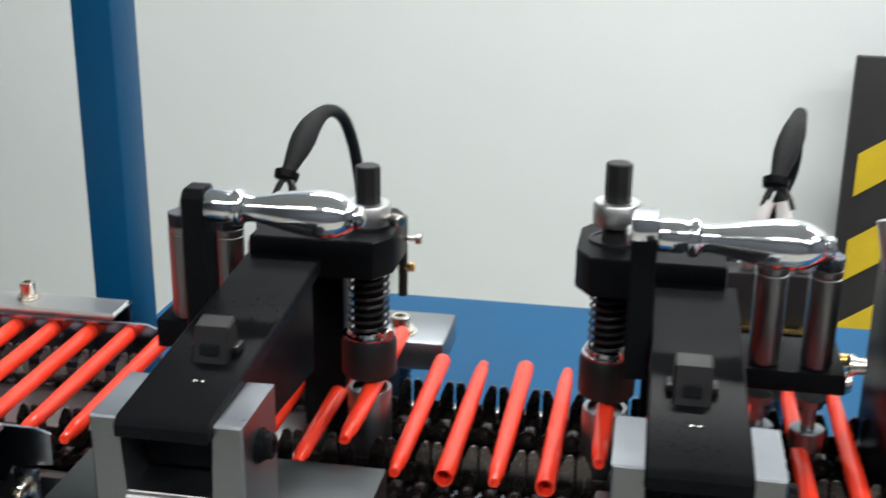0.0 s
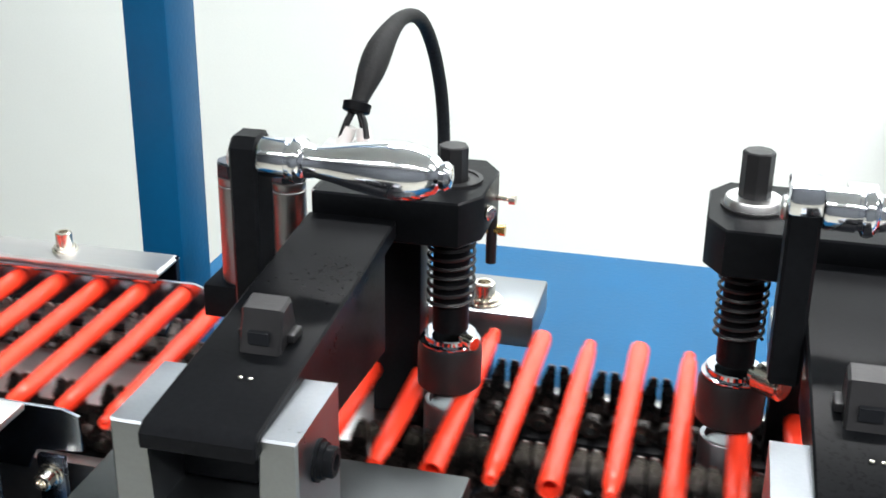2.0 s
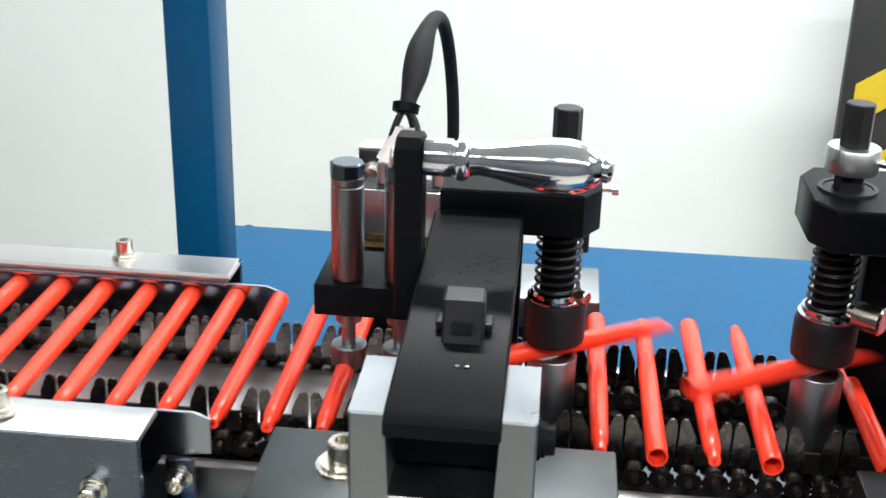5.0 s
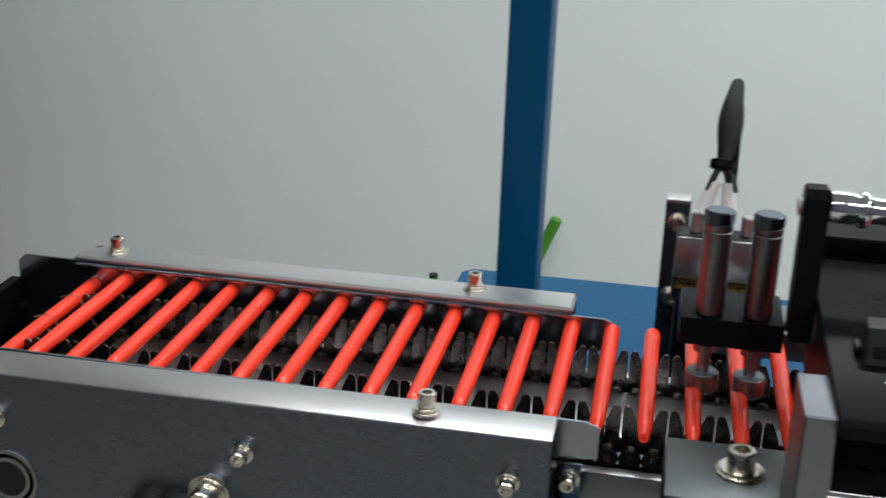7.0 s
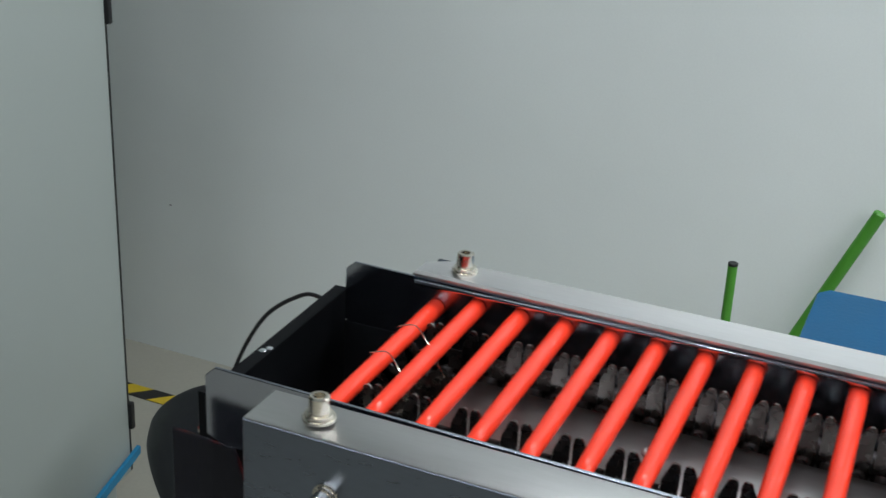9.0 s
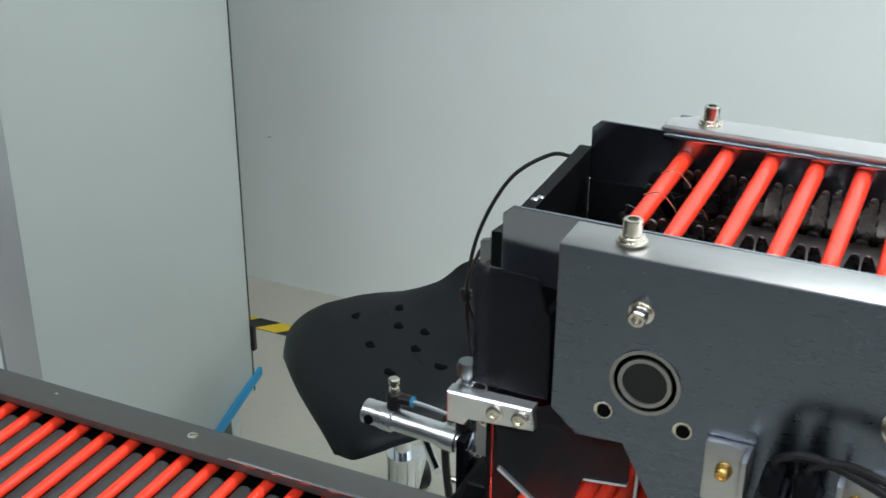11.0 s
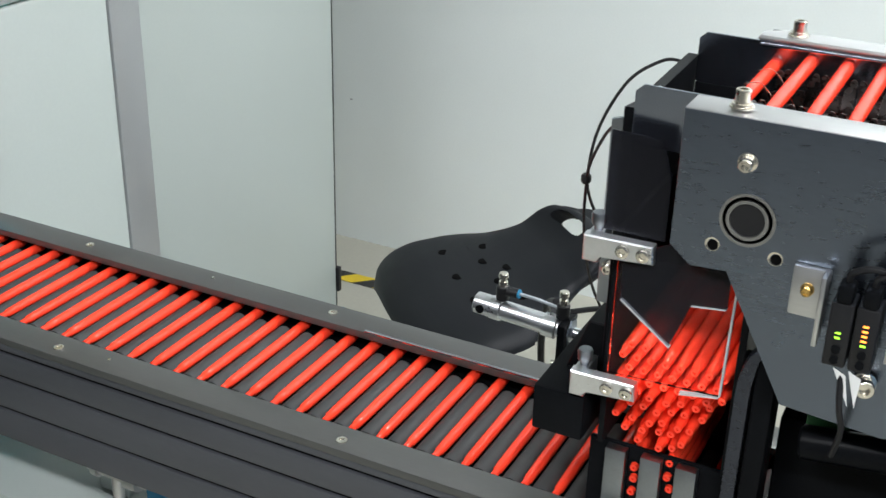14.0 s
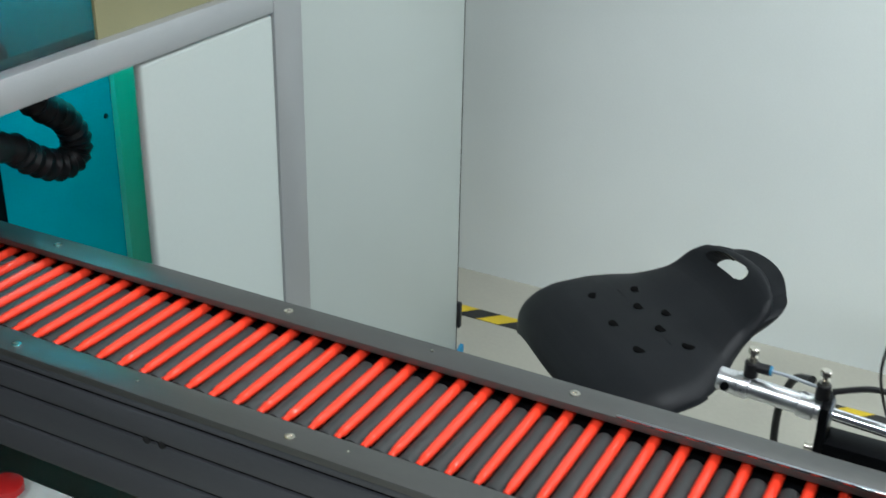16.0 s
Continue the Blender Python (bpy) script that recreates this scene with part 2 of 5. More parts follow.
def prism(bm, poly, lo, hi, axis="y", bev=0.0, mi=0):
    """A flat plate: a polygon drawn across the axis, from lo to hi along it."""
    def at(a, b, h):
        return {"y": (a, h, b), "x": (h, a, b), "z": (a, b, h)}[axis]
    n = len(poly)
    lo_v = [bm.verts.new(at(a, b, lo)) for a, b in poly]
    hi_v = [bm.verts.new(at(a, b, hi)) for a, b in poly]
    fs = [bm.faces.new(lo_v[::-1]), bm.faces.new(hi_v)]
    for i in range(n):
        fs.append(bm.faces.new((lo_v[i], lo_v[(i + 1) % n], hi_v[(i + 1) % n], hi_v[i])))
    for f in fs:
        f.material_index = mi
    if bev:
        es = list({e for f in fs[:2] for e in f.edges})
        bmesh.ops.bevel(bm, geom=es, offset=bev, segments=1, affect="EDGES")
    return bm


def cap_screw(parent, p, d, r=0.0048, h=0.008, washer=0.0075, name="bolt"):
    """A socket cap screw on a spring washer and a flat washer."""
    bm = bmesh.new()
    p, d = Vector(p), Vector(d).normalized()
    lathe(bm, p, d, [(0, washer), (0.0012, washer), (0.0014, washer * 0.85), (0.003, washer * 0.85), (0.0032, r), (0.0034 + h - 0.0006, r),
                     (0.0034 + h, r - 0.0007), (0.0034 + h, r * 0.56), (0.0034 + h * 0.5, r * 0.54)], 18)
    return part(name, bm, NICKEL, parent)

# ---- the room ----
WY, FZ = 1.60, -0.06
struct("floor", B(-4.0, 4.0, -3.0, WY, FZ - 0.1, FZ), FLOOR, "beige-grey painted workshop floor")
struct("wall_north", B(-4.2, 4.2, WY, WY + 0.15, FZ - 0.1, CEIL), WALL, "plain white painted wall behind the machine")
# South, west and east walls are unseen, added dark to shape reflections.
struct("wall_south", B(-4.2, 4.2, -3.15, -3.0, FZ - 0.1, CEIL), DARKW, "unseen dark grey wall, added for the metal's reflections")
struct("wall_west", B(-4.2, -4.0, -3.0, WY, FZ - 0.1, CEIL), DARKW, "unseen dark grey wall, added for the metal's reflections")
struct("wall_east", B(4.0, 4.2, -3.0, WY, FZ - 0.1, CEIL), DARKW, "unseen dark grey wall, added for the metal's reflections")
struct("ceiling", B(-4.2, 4.2, -3.15, WY + 0.15, CEIL, CEIL + 0.1), CEILM, "white ceiling")
for lx, ly in LAMPS:
    fx = thing("ceiling_light", "white ceiling batten light with a glowing diffuser", "lamp", "ceiling lights", (lx, ly, CEIL))
    part("housing", B(-0.62, 0.62, -0.1, 0.1, -0.05, 0, 0.004), WHITEP, fx)
    part("diffuser", B(-0.6, 0.6, -0.08, 0.08, -0.07, -0.051, 0.004), TUBEL, fx)


def hazard(bm, x0, x1, z0, z1, y0, y1, step, slope, plane="xz"):
    """Slanting yellow bands clipped to a strip, as thin plates."""
    k = -8
    while k < 40:
        a = x0 + k * step * 2
        pts = [(a, z0), (a + step, z0), (a + step + slope * (z1 - z0), z1), (a + slope * (z1 - z0), z1)]
        out = []
        for lim, sgn in ((x0, 1), (x1, -1)):
            src, out = pts if not out else out, []
            for i in range(len(src)):
                p, q = src[i], src[(i + 1) % len(src)]
                ip, iq = sgn * (p[0] - lim) >= 0, sgn * (q[0] - lim) >= 0
                if ip:
                    out.append(p)
                if ip != iq:
                    t = (lim - p[0]) / (q[0] - p[0])
                    out.append((lim, p[1] + t * (q[1] - p[1])))
            if len(out) < 3:
                break
        if len(out) >= 3:
            prism(bm, out, y0, y1, "y" if plane == "xz" else "z")
        k += 1
    return bm


tape = struct("floor_tape", B(-2.3, 0.2, 1.385, 1.430, FZ + 0.0005, FZ + 0.0012), HBLACK, "black and yellow hazard tape on the floor")
part("yellow_band", hazard(bmesh.new(), -2.3, 0.2, 1.3855, 1.4295, FZ + 0.0012, FZ + 0.0016, 0.055, 1.0, "xy"), YELLOW, tape)

struct("wall_mark", B(-1.274, -1.267, WY - 0.0012, WY - 0.0004, 0.310, 0.3135), ALU, "small dark scuff on the white wall")

# ---- hazard-striped board by the wall ----
sg = thing("hazard_board", "upright board with black and yellow diagonal stripes", "sign", at=(1.001, 1.495, FZ))
part("board", B(0, 0.26, 0, 0.02, 0, 1.035, 0.002), HBLACK, sg)
for k in range(-2, 10):
    z = 0.02 + k * 0.155
    pts = [(0.02, z), (0.24, z + 0.15), (0.24, z + 0.225), (0.02, z + 0.075)]
    pts = [(a, min(max(b, 0.02), 1.015)) for a, b in pts]
    if pts[2][1] - pts[0][1] > 0.02 and pts[2][1] - pts[1][1] > 0.001:
        part("stripe", prism(bmesh.new(), pts, -0.0015, -0.0002), YELLOW, sg)

RODT, RODB = (0.203, 1.572, 0.598), (0.106, 1.572, 0.352)
# ---- green rods leaning behind the table ----
for tag, a, b in (("rod", RODT, RODB), ("upright", (-0.008, 1.43, 0.512), (0.002, 1.43, FZ))):
    g = thing("green_rod", "green plastic-coated rod leaning by the wall" if tag == "rod" else "short upright green plastic-coated rod with a dark end", "rod", "green rods")
    d = (Vector(a) - Vector(b)).normalized()
    end = Vector(b) - d * ((b[2] - FZ - 0.008) / d.z) if tag == "rod" else Vector(b)
    part("shaft", cyl(bmesh.new(), end, a, 0.0112 if tag == "rod" else 0.0082, 18, 0.002), GREEN, g)
    if tag == "upright":
        part("end_plug", cyl(bmesh.new(), Vector(a) - d * 0.004, Vector(a) + d * 0.002, 0.0086, 18, 0.001), BLACKP, g)

# ---- machine table and post ----
tb = thing("machine_table", "blue enamelled steel machine table", "table", at=(0, 0, 0))
part("tabletop", prism(bmesh.new(), [(0.205, -0.26), (1.75, -0.26), (1.75, 0.596), (0.197, 0.596), (0.187, 0.584), (0.184, 0.40), (0.184, -0.24)], 0.838, 0.8495, "z", 0.001), BLUE, tb)
part("apron", B(0.25, 1.72, -0.2, -0.16, 0.76, 0.838, 0.003), BLUE, tb)
part("apron", B(0.25, 1.72, 0.49, 0.53, 0.76, 0.838, 0.003), BLUE, tb)
for lx in (0.29, 1.66):
    for ly in (-0.18, 0.51):
        part("leg", B(lx - 0.025, lx + 0.025, ly - 0.02, ly + 0.02, FZ, 0.838, 0.003), BLUE, tb)
ps = thing("frame_post", "blue enamelled square steel post on the machine table", "post", at=(0.2955, 0.189, 0.8495))
part("column", B(-0.0142, 0.0146, -0.0175, 0.0245, 0, 1.3, 0.002), BLUE, ps)
part("foot_plate", B(-0.03, 0.03, -0.03, 0.045, 0, 0.006, 0.001), BLUE, ps)

# ---- chain conveyor: frame, guides, end plates ----
PITCH, X0, PZ = 0.0254, 0.374, 1.017
cv = thing("chain_conveyor", "steel chain conveyor frame with polished guides on the blue table", "conveyor", at=(0, 0, 0))
near_poly = [(0.004, 1.0285), (0.004, 0.938), (0.018, 0.926), (0.042, 0.928), (0.087, 0.843), (0.150, 0.838), (0.352, 0.870), (0.352, 1.0285)]
NY = -0.107
nside = part("side_plate", prism(bmesh.new(), near_poly, NY, NY + 0.004, "y", 0.0004), STEELD, cv, "dark polished steel side plate")
part("top_flange", B(0.004, 0.352, NY + 0.0002, -0.079, 1.0255, 1.0292, 0.001), STEEL, cv)
far_poly = [(0.010, 1.030), (0.010, 0.938), (0.042, 0.928), (0.087, 0.843), (0.346, 0.855), (0.346, 1.030)]
part("side_plate", prism(bmesh.new(), far_poly, 0.090, 0.094, "y", 0.0004), STEELD, cv)
part("top_flange", prism(bmesh.new(), [(0.004, 0.070), (0.346, 0.067), (0.346, 0.0945), (0.018, 0.0945), (0.004, 0.085)], 1.0262, 1.0305, "z", 0.0016), STEEL, cv)
part("flange_lip", B(0.006, 0.344, 0.0664, 0.0698, 1.0230, 1.0263, 0.0012), POLISH, cv, "bright rolled lip")
for sy in (-1, 1):
    yy = 0.0705 * sy
    part("guide_plate", prism(bmesh.new(), [(-0.0384, 1.022), (-0.033, 1.027), (0.366, 1.024), (0.374, 1.021), (0.374, 1.003), (0.350, 1.001), (0.345, 0.990), (0.05, 0.990), (0.02, 0.985), (-0.030, 0.986), (-0.0384, 0.990)],
                               min(yy, yy + 0.002 * sy), max(yy, yy + 0.002 * sy), "y", 0.0003), GUIDEM, cv, "polished dark guide plate")
part("guide_bracket", B(0.3525, 0.366, -0.0765, -0.0728, 0.975, 1.0005, 0.0006), STEELD, cv)
for bx, by in ((0.035, -0.094), (0.285, -0.094), (0.030, 0.083), (0.280, 0.083)):
    cap_screw(cv, (bx, by, 1.0305), (0, 0, 1))
for bx, bz in ((0.046, 1.002), (0.189, 1.000), (0.331, 1.003)):
    cap_screw(cv, (bx, NY, bz), (0, -1, 0), 0.0044, 0.006, 0.0062)
cap_screw(cv, (0.169, NY, 0.972), (0, -1, 0), 0.0078, 0.010, 0.012)
cap_screw(cv, (0.3595, -0.0765, 0.992), (0, -1, 0), 0.0044, 0.006, 0.0062)
bm = bmesh.new()
lathe(bm, (0.0505, NY + 0.001, 0.9645), (0, -1, 0), [(0, 0.0175), (0.0018, 0.0175), (0.0018, 0.0155), (0.001, 0.0152), (0.001, 0.0135), (0.0022, 0.0132), (0.0022, 0.0110), (0.0008, 0.0105)], 36, caps=False)
brg = part("bearing", bm, STRIP, cv, "steel ball bearing flush in the side plate")
# Black disc stands in for the shade inside the bearing.
part("bore_shade", cyl(bmesh.new(), (0.0505, NY + 0.0005, 0.9645), (0.0505, NY - 0.0004, 0.9645), 0.0107, 28), BLACKP, brg)
for hx, hz in ((0.031, 0.944), (0.0705, 0.943)):
    bm = lathe(bmesh.new(), (hx, NY + 0.0005, hz), (0, -1, 0), [(0, 0.0048), (0.0009, 0.0048), (0.0009, 0.0040), (0.0002, 0.0026)], 20)
    cs = part("tapped_hole", bm, NICKEL, cv, "bright rimmed tapped hole")
    # Black disc in the rim paints the dark inside of the hole.
    part("bore_shade", cyl(bmesh.new(), (hx + 0.0004, NY + 0.0002, hz - 0.0003), (hx + 0.0004, NY - 0.0006, hz - 0.0003), 0.0034, 18), HOLE_SHADE, cs)
# chain beds and the plate between the chains
part("center_plate", B(0.055, 0.50, -0.026, 0.033, 0.985, 0.9935, 0.001), STRIP, cv, "brushed steel strip between the two chains")
for yy in (-0.062, 0.062):
    part("chain_rail", B(0.07, 1.75, yy - 0.004, yy + 0.004, 0.955, 0.9915, 0.001), STRIP, cv)
for yy in (-0.034, 0.041):
    part("chain_bed", B(0.07, 1.75, yy - 0.006, yy + 0.006, 0.950, 0.9775, 0.001), BLACK, cv)
for xx in (0.30, 0.56, 1.1, 1.6):
    part("cross_member", B(xx - 0.012, xx + 0.012, -0.062, 0.062, 0.85, 0.9545, 0.001), STEELD, cv)
part("drip_tray", B(0.075, 1.75, -0.082, 0.068, 0.935, 0.939, 0.0008), STEELD, cv)
part("shaft", cyl(bmesh.new(), (0.044, -0.1, 0.961), (0.044, 0.09, 0.961), 0.0085, 20), STEEL, cv)
for gx in (0.161, 0.253):
    part("grooved_screw", lathe(bmesh.new(), (gx, 0.006, 0.9930), (0, 0, 1), [(0, 0.0046), (0.0018, 0.0044), (0.0024, 0.0036), (0.0024, 0.0022), (0.0012, 0.0020)], 16), STEEL, cv)

# ---- discharge chute at the conveyor's end ----
ch = thing("discharge_chute", "black chute with a clear acrylic front at the conveyor's end", "chute", at=(0, 0, 0))
part("end_plate", prism(bmesh.new(), [(-0.068, 1.009), (-0.045, 1.005), (0.0726, 1.009), (0.0726, 0.79), (-0.068, 0.79)], -0.0465, -0.0385, "x", 0.0006), BLACK, ch)
part("near_flange", prism(bmesh.new(), [(-0.046, 1.000), (-0.012, 0.998), (-0.004, 0.975), (-0.004, 0.93), (-0.008, 0.93), (-0.040, 0.93), (-0.046, 0.93)], -0.090, -0.0875, "y", 0.0003), SMOKE, ch, "smoked acrylic upper front").visible_shadow = False
part("far_plate", B(-0.038, 0.062, 0.070, 0.0745, 0.76, 0.989, 0.0005), BLACK, ch)
part("left_plate", B(-0.0385, -0.034, -0.086, 0.070, 0.76, 0.93, 0.0005), BLACK, ch)
part("right_plate", prism(bmesh.new(), [(0.052, 0.760), (0.057, 0.760), (0.057, 0.905), (0.052, 0.905)], -0.084, 0.07, "y", 0.0004), BLACK, ch)
part("front_pane", prism(bmesh.new(), [(-0.034, 0.822), (0.0445, 0.826), (0.0465, 0.915), (-0.034, 0.915)], -0.0905, -0.0875), ACRYL, ch, "clear acrylic front pane").visible_shadow = False
part("pane_edge", prism(bmesh.new(), [(0.0445, 0.826), (0.0458, 0.826), (0.0478, 0.915), (0.0465, 0.915)], -0.0907, -0.0873), EDGE, ch)
part("pane_edge", prism(bmesh.new(), [(0.018, 0.8195), (0.0445, 0.8245), (0.0445, 0.8258), (0.018, 0.8215)], -0.0907, -0.0873), EDGE, ch)
flap = part("flap", prism(bmesh.new(), [(-0.029, 0.916), (-0.028, 0.884), (0.008, 0.857), (0.020, 0.892), (0.043, 0.895), (0.043, 0.928), (0.004, 0.932)], -0.0955, -0.0925), SMOKE, ch, "smoked acrylic flap")
flap.visible_shadow = False
part("cut_edge", prism(bmesh.new(), [(-0.0282, 0.8832), (0.0082, 0.8560), (0.0088, 0.8572), (-0.0276, 0.8844)], -0.0958, -0.0922), EDGE, flap)
part("cut_edge", prism(bmesh.new(), [(0.020, 0.8908), (0.043, 0.8938), (0.043, 0.8950), (0.020, 0.8920)], -0.0958, -0.0922), EDGE, flap)
for zz, x0, x1 in ((0.922, -0.056, -0.008), (0.816, -0.058, -0.011)):
    cl = part("clamp", prism(bmesh.new(), [(x0, zz + 0.006), (x1, zz + 0.007), (x1 + 0.001, zz - 0.006), (x0 + 0.012, zz - 0.007), (x0 + 0.011, zz - 0.013), (x0, zz - 0.013)], -0.101, -0.0915, "y", 0.0010), ALUB, ch, "bright cast clamp")
    part("lug", B(x0, x0 + 0.010, -0.0914, -0.070, zz - 0.012, zz + 0.005, 0.001), ALUB, cl)
    part("thumb_screw", lathe(bmesh.new(), (x0 + 0.0055, -0.086, zz + 0.005), (0, 0, 1), [(0, 0.0032), (0.004, 0.0032), (0.004, 0.0052), (0.0105, 0.0056), (0.0125, 0.0048)], 16), ZINC, cl)
    for bx in (x0 + 0.028, x0 + 0.042):
        part("screw", lathe(bmesh.new(), (bx, -0.1010, zz), (0, -1, 0), [(0, 0.0046), (0.002, 0.0046), (0.0024, 0.0040), (0.0024, 0.0024), (0.001, 0.0022)], 18), NICKEL, cl)
part("side_bracket", prism(bmesh.new(), [(-0.062, 0.99), (-0.046, 0.995), (-0.046, 0.85), (-0.062, 0.85)], -0.045, -0.040, "y", 0.0005), ZINC, ch)
for bz in (0.975, 0.88):
    cap_screw(ch, (-0.054, -0.045, bz), (0, -1, 0), 0.004, 0.004, 0.0055)
for yy in (0.011, -0.011):
    for dx in (-0.0015, 0.0020):
        part("rivet", lathe(bmesh.new(), (-0.0425 + dx * 0.6, yy + dx, 1.0055), (0, 0, 1), [(0, 0.0024), (0.0006, 0.0022), (0.0011, 0.0012)], 10), CHROME, ch)
for gx in (-0.024, 0.0025, 0.0285):
    part("divider", B(gx - 0.0076, gx + 0.0076, -0.086, -0.078, 0.70, 0.757, 0.0006), ZINC, ch)
part("throat_block", B(-0.086, -0.047, -0.097, 0.100, 0.763, 0.800, 0.002), BLACK, ch, "black block across the roller belt")
part("throat_block", prism(bmesh.new(), [(-0.075, 0.80), (-0.047, 0.80), (-0.047, 0.842), (-0.060, 0.842)], -0.062, 0.075, "y", 0.001), BLACK, ch)
part("skirt", B(-0.0465, 0.075, -0.0765, -0.0725, 0.58, 0.757, 0.0005), BLACK, ch)
# Added black plates close gaps where bright floor and rail showed through.
part("back_filler", B(-0.046, 0.0518, 0.0622, 0.0655, 0.688, 0.7598, 0.0005), BLACK, ch)
part("side_filler", B(0.052, 0.0548, -0.072, 0.0700, 0.70, 0.7598, 0.0004), BLACK, ch)
part("slit_filler", B(0.0556, 0.0668, -0.0785, -0.0766, 0.60, 0.86, 0.0004), BLACK, ch)
# chrome upright and black carrier beside the chute
cb = thing("support_stand", "black support stand with a chrome upright beside the chute", "stand")
part("upright", prism(bmesh.new(), [(0.0555, 0.60), (0.0555, 0.832), (0.0562, 0.845), (0.0582, 0.856), (0.0615, 0.864), (0.0655, 0.868), (0.0705, 0.868), (0.0675, 0.858), (0.0655, 0.845), (0.0648, 0.832), (0.0648, 0.60)], -0.092, -0.080, "y", 0.0008), NAVY, cb, "polished upright with a rounded top")
part("upright_back", B(0.067, 0.080, -0.090, -0.06, 0.60, 0.895, 0.001), BLACK, cb)
part("carrier", B(0.081, 0.34, -0.05, 0.06, 0.62, 0.80, 0.003), BLACK, cb)
part("column", B(0.10, 0.16, -0.03, 0.05, FZ, 0.62, 0.003), BLACK, cb)
part("arm", cyl(bmesh.new(), (0.10, -0.075, 0.800), (0.26, -0.075, 0.820), 0.012, 18, 0.002), BLACK, cb)
part("board", B(0.100, 0.128, -0.062, -0.058, 0.805, 0.838, 0.0004), PCB, cb)

# ---- photo sensor amplifier on the side plate ----
sn = thing("sensor_amplifier", "black twin sensor amplifier with lit digits on a zinc bracket", "sensor")
for x0, x1 in ((0.0765, 0.0985), (0.138, 0.157)):
    br = part("bracket", B(x0, x1, NY - 0.006, NY - 0.0002, 0.889, 0.922, 0.001), STEEL, sn)
    cap_screw(br, ((x0 + x1) / 2 - 0.001, NY - 0.006, 0.908), (0, -1, 0), 0.0034, 0.002, 0.0042).active_material = BRASS
    part("ear", B(x1 - 0.003 if x0 < 0.1 else x0, x1 if x0 < 0.1 else x0 + 0.003, NY - 0.020, NY - 0.0062, 0.878, 0.924, 0.0005), STEEL, br)
for k in range(2):
    x0 = 0.1040 + k * 0.0148
    bd = part("amplifier", B(x0, x0 + 0.0135, NY - 0.027, NY - 0.007, 0.872, 0.914, 0.0015), BLACKP, sn)
    for j in range(5 if k else 2):
        part("digit", B(x0 + 0.0050, x0 + 0.0082, NY - 0.0275, NY - 0.0268, 0.8942 - j * 0.0032 + (0.008 if k else 0), 0.8954 - j * 0.0032 + (0.008 if k else 0)), LEDR if k and j < 4 else LEDG, bd)
    for j in range(2):
        part("key", cyl(bmesh.new(), (x0 + 0.007, NY - 0.0268, 0.884 - j * 0.007), (x0 + 0.007, NY - 0.0282, 0.884 - j * 0.007), 0.0026, 14), BLACK, bd)
    part("plug", B(x0 + 0.002, x0 + 0.0115, NY - 0.028, NY - 0.014, 0.9142, 0.926, 0.002), BLACK, bd)
    part("cable", sweep(bmesh.new(), [(x0 + 0.007, NY - 0.02, 0.925), (x0 + 0.009, NY - 0.022, 0.933), (x0 + 0.025, NY - 0.022, 0.937), (x0 + 0.06, NY - 0.022, 0.925), (0.25, NY - 0.02, 0.885), (0.29, NY - 0.02, 0.82)], 0.0022, 8), BLACKP, bd)
for k in range(2):
    part("tag", prism(bmesh.new(), [(0.111 + k * 0.009, 0.870), (0.119 + k * 0.009, 0.866), (0.123 + k * 0.004, 0.846)], NY - 0.024, NY - 0.0235), WHITEP, sn)
part("lead", sweep(bmesh.new(), [(0.116, NY - 0.022, 0.866), (0.119, NY - 0.026, 0.845), (0.122, NY - 0.02, 0.825), (0.118, NY - 0.01, 0.80)], 0.002, 8), BLACKP, sn)
cap_screw(sn, (0.128, NY - 0.004, 0.853), (0.3, -1, 0), 0.006, 0.006, 0.008)
sn.location = (0.0065, 0, 0.023)

# ---- the two turning stations ----
S1X, S2X = X0 + 6 * PITCH + 0.002, X0 + 11 * PITCH + 0.005
LIFT = 0.016


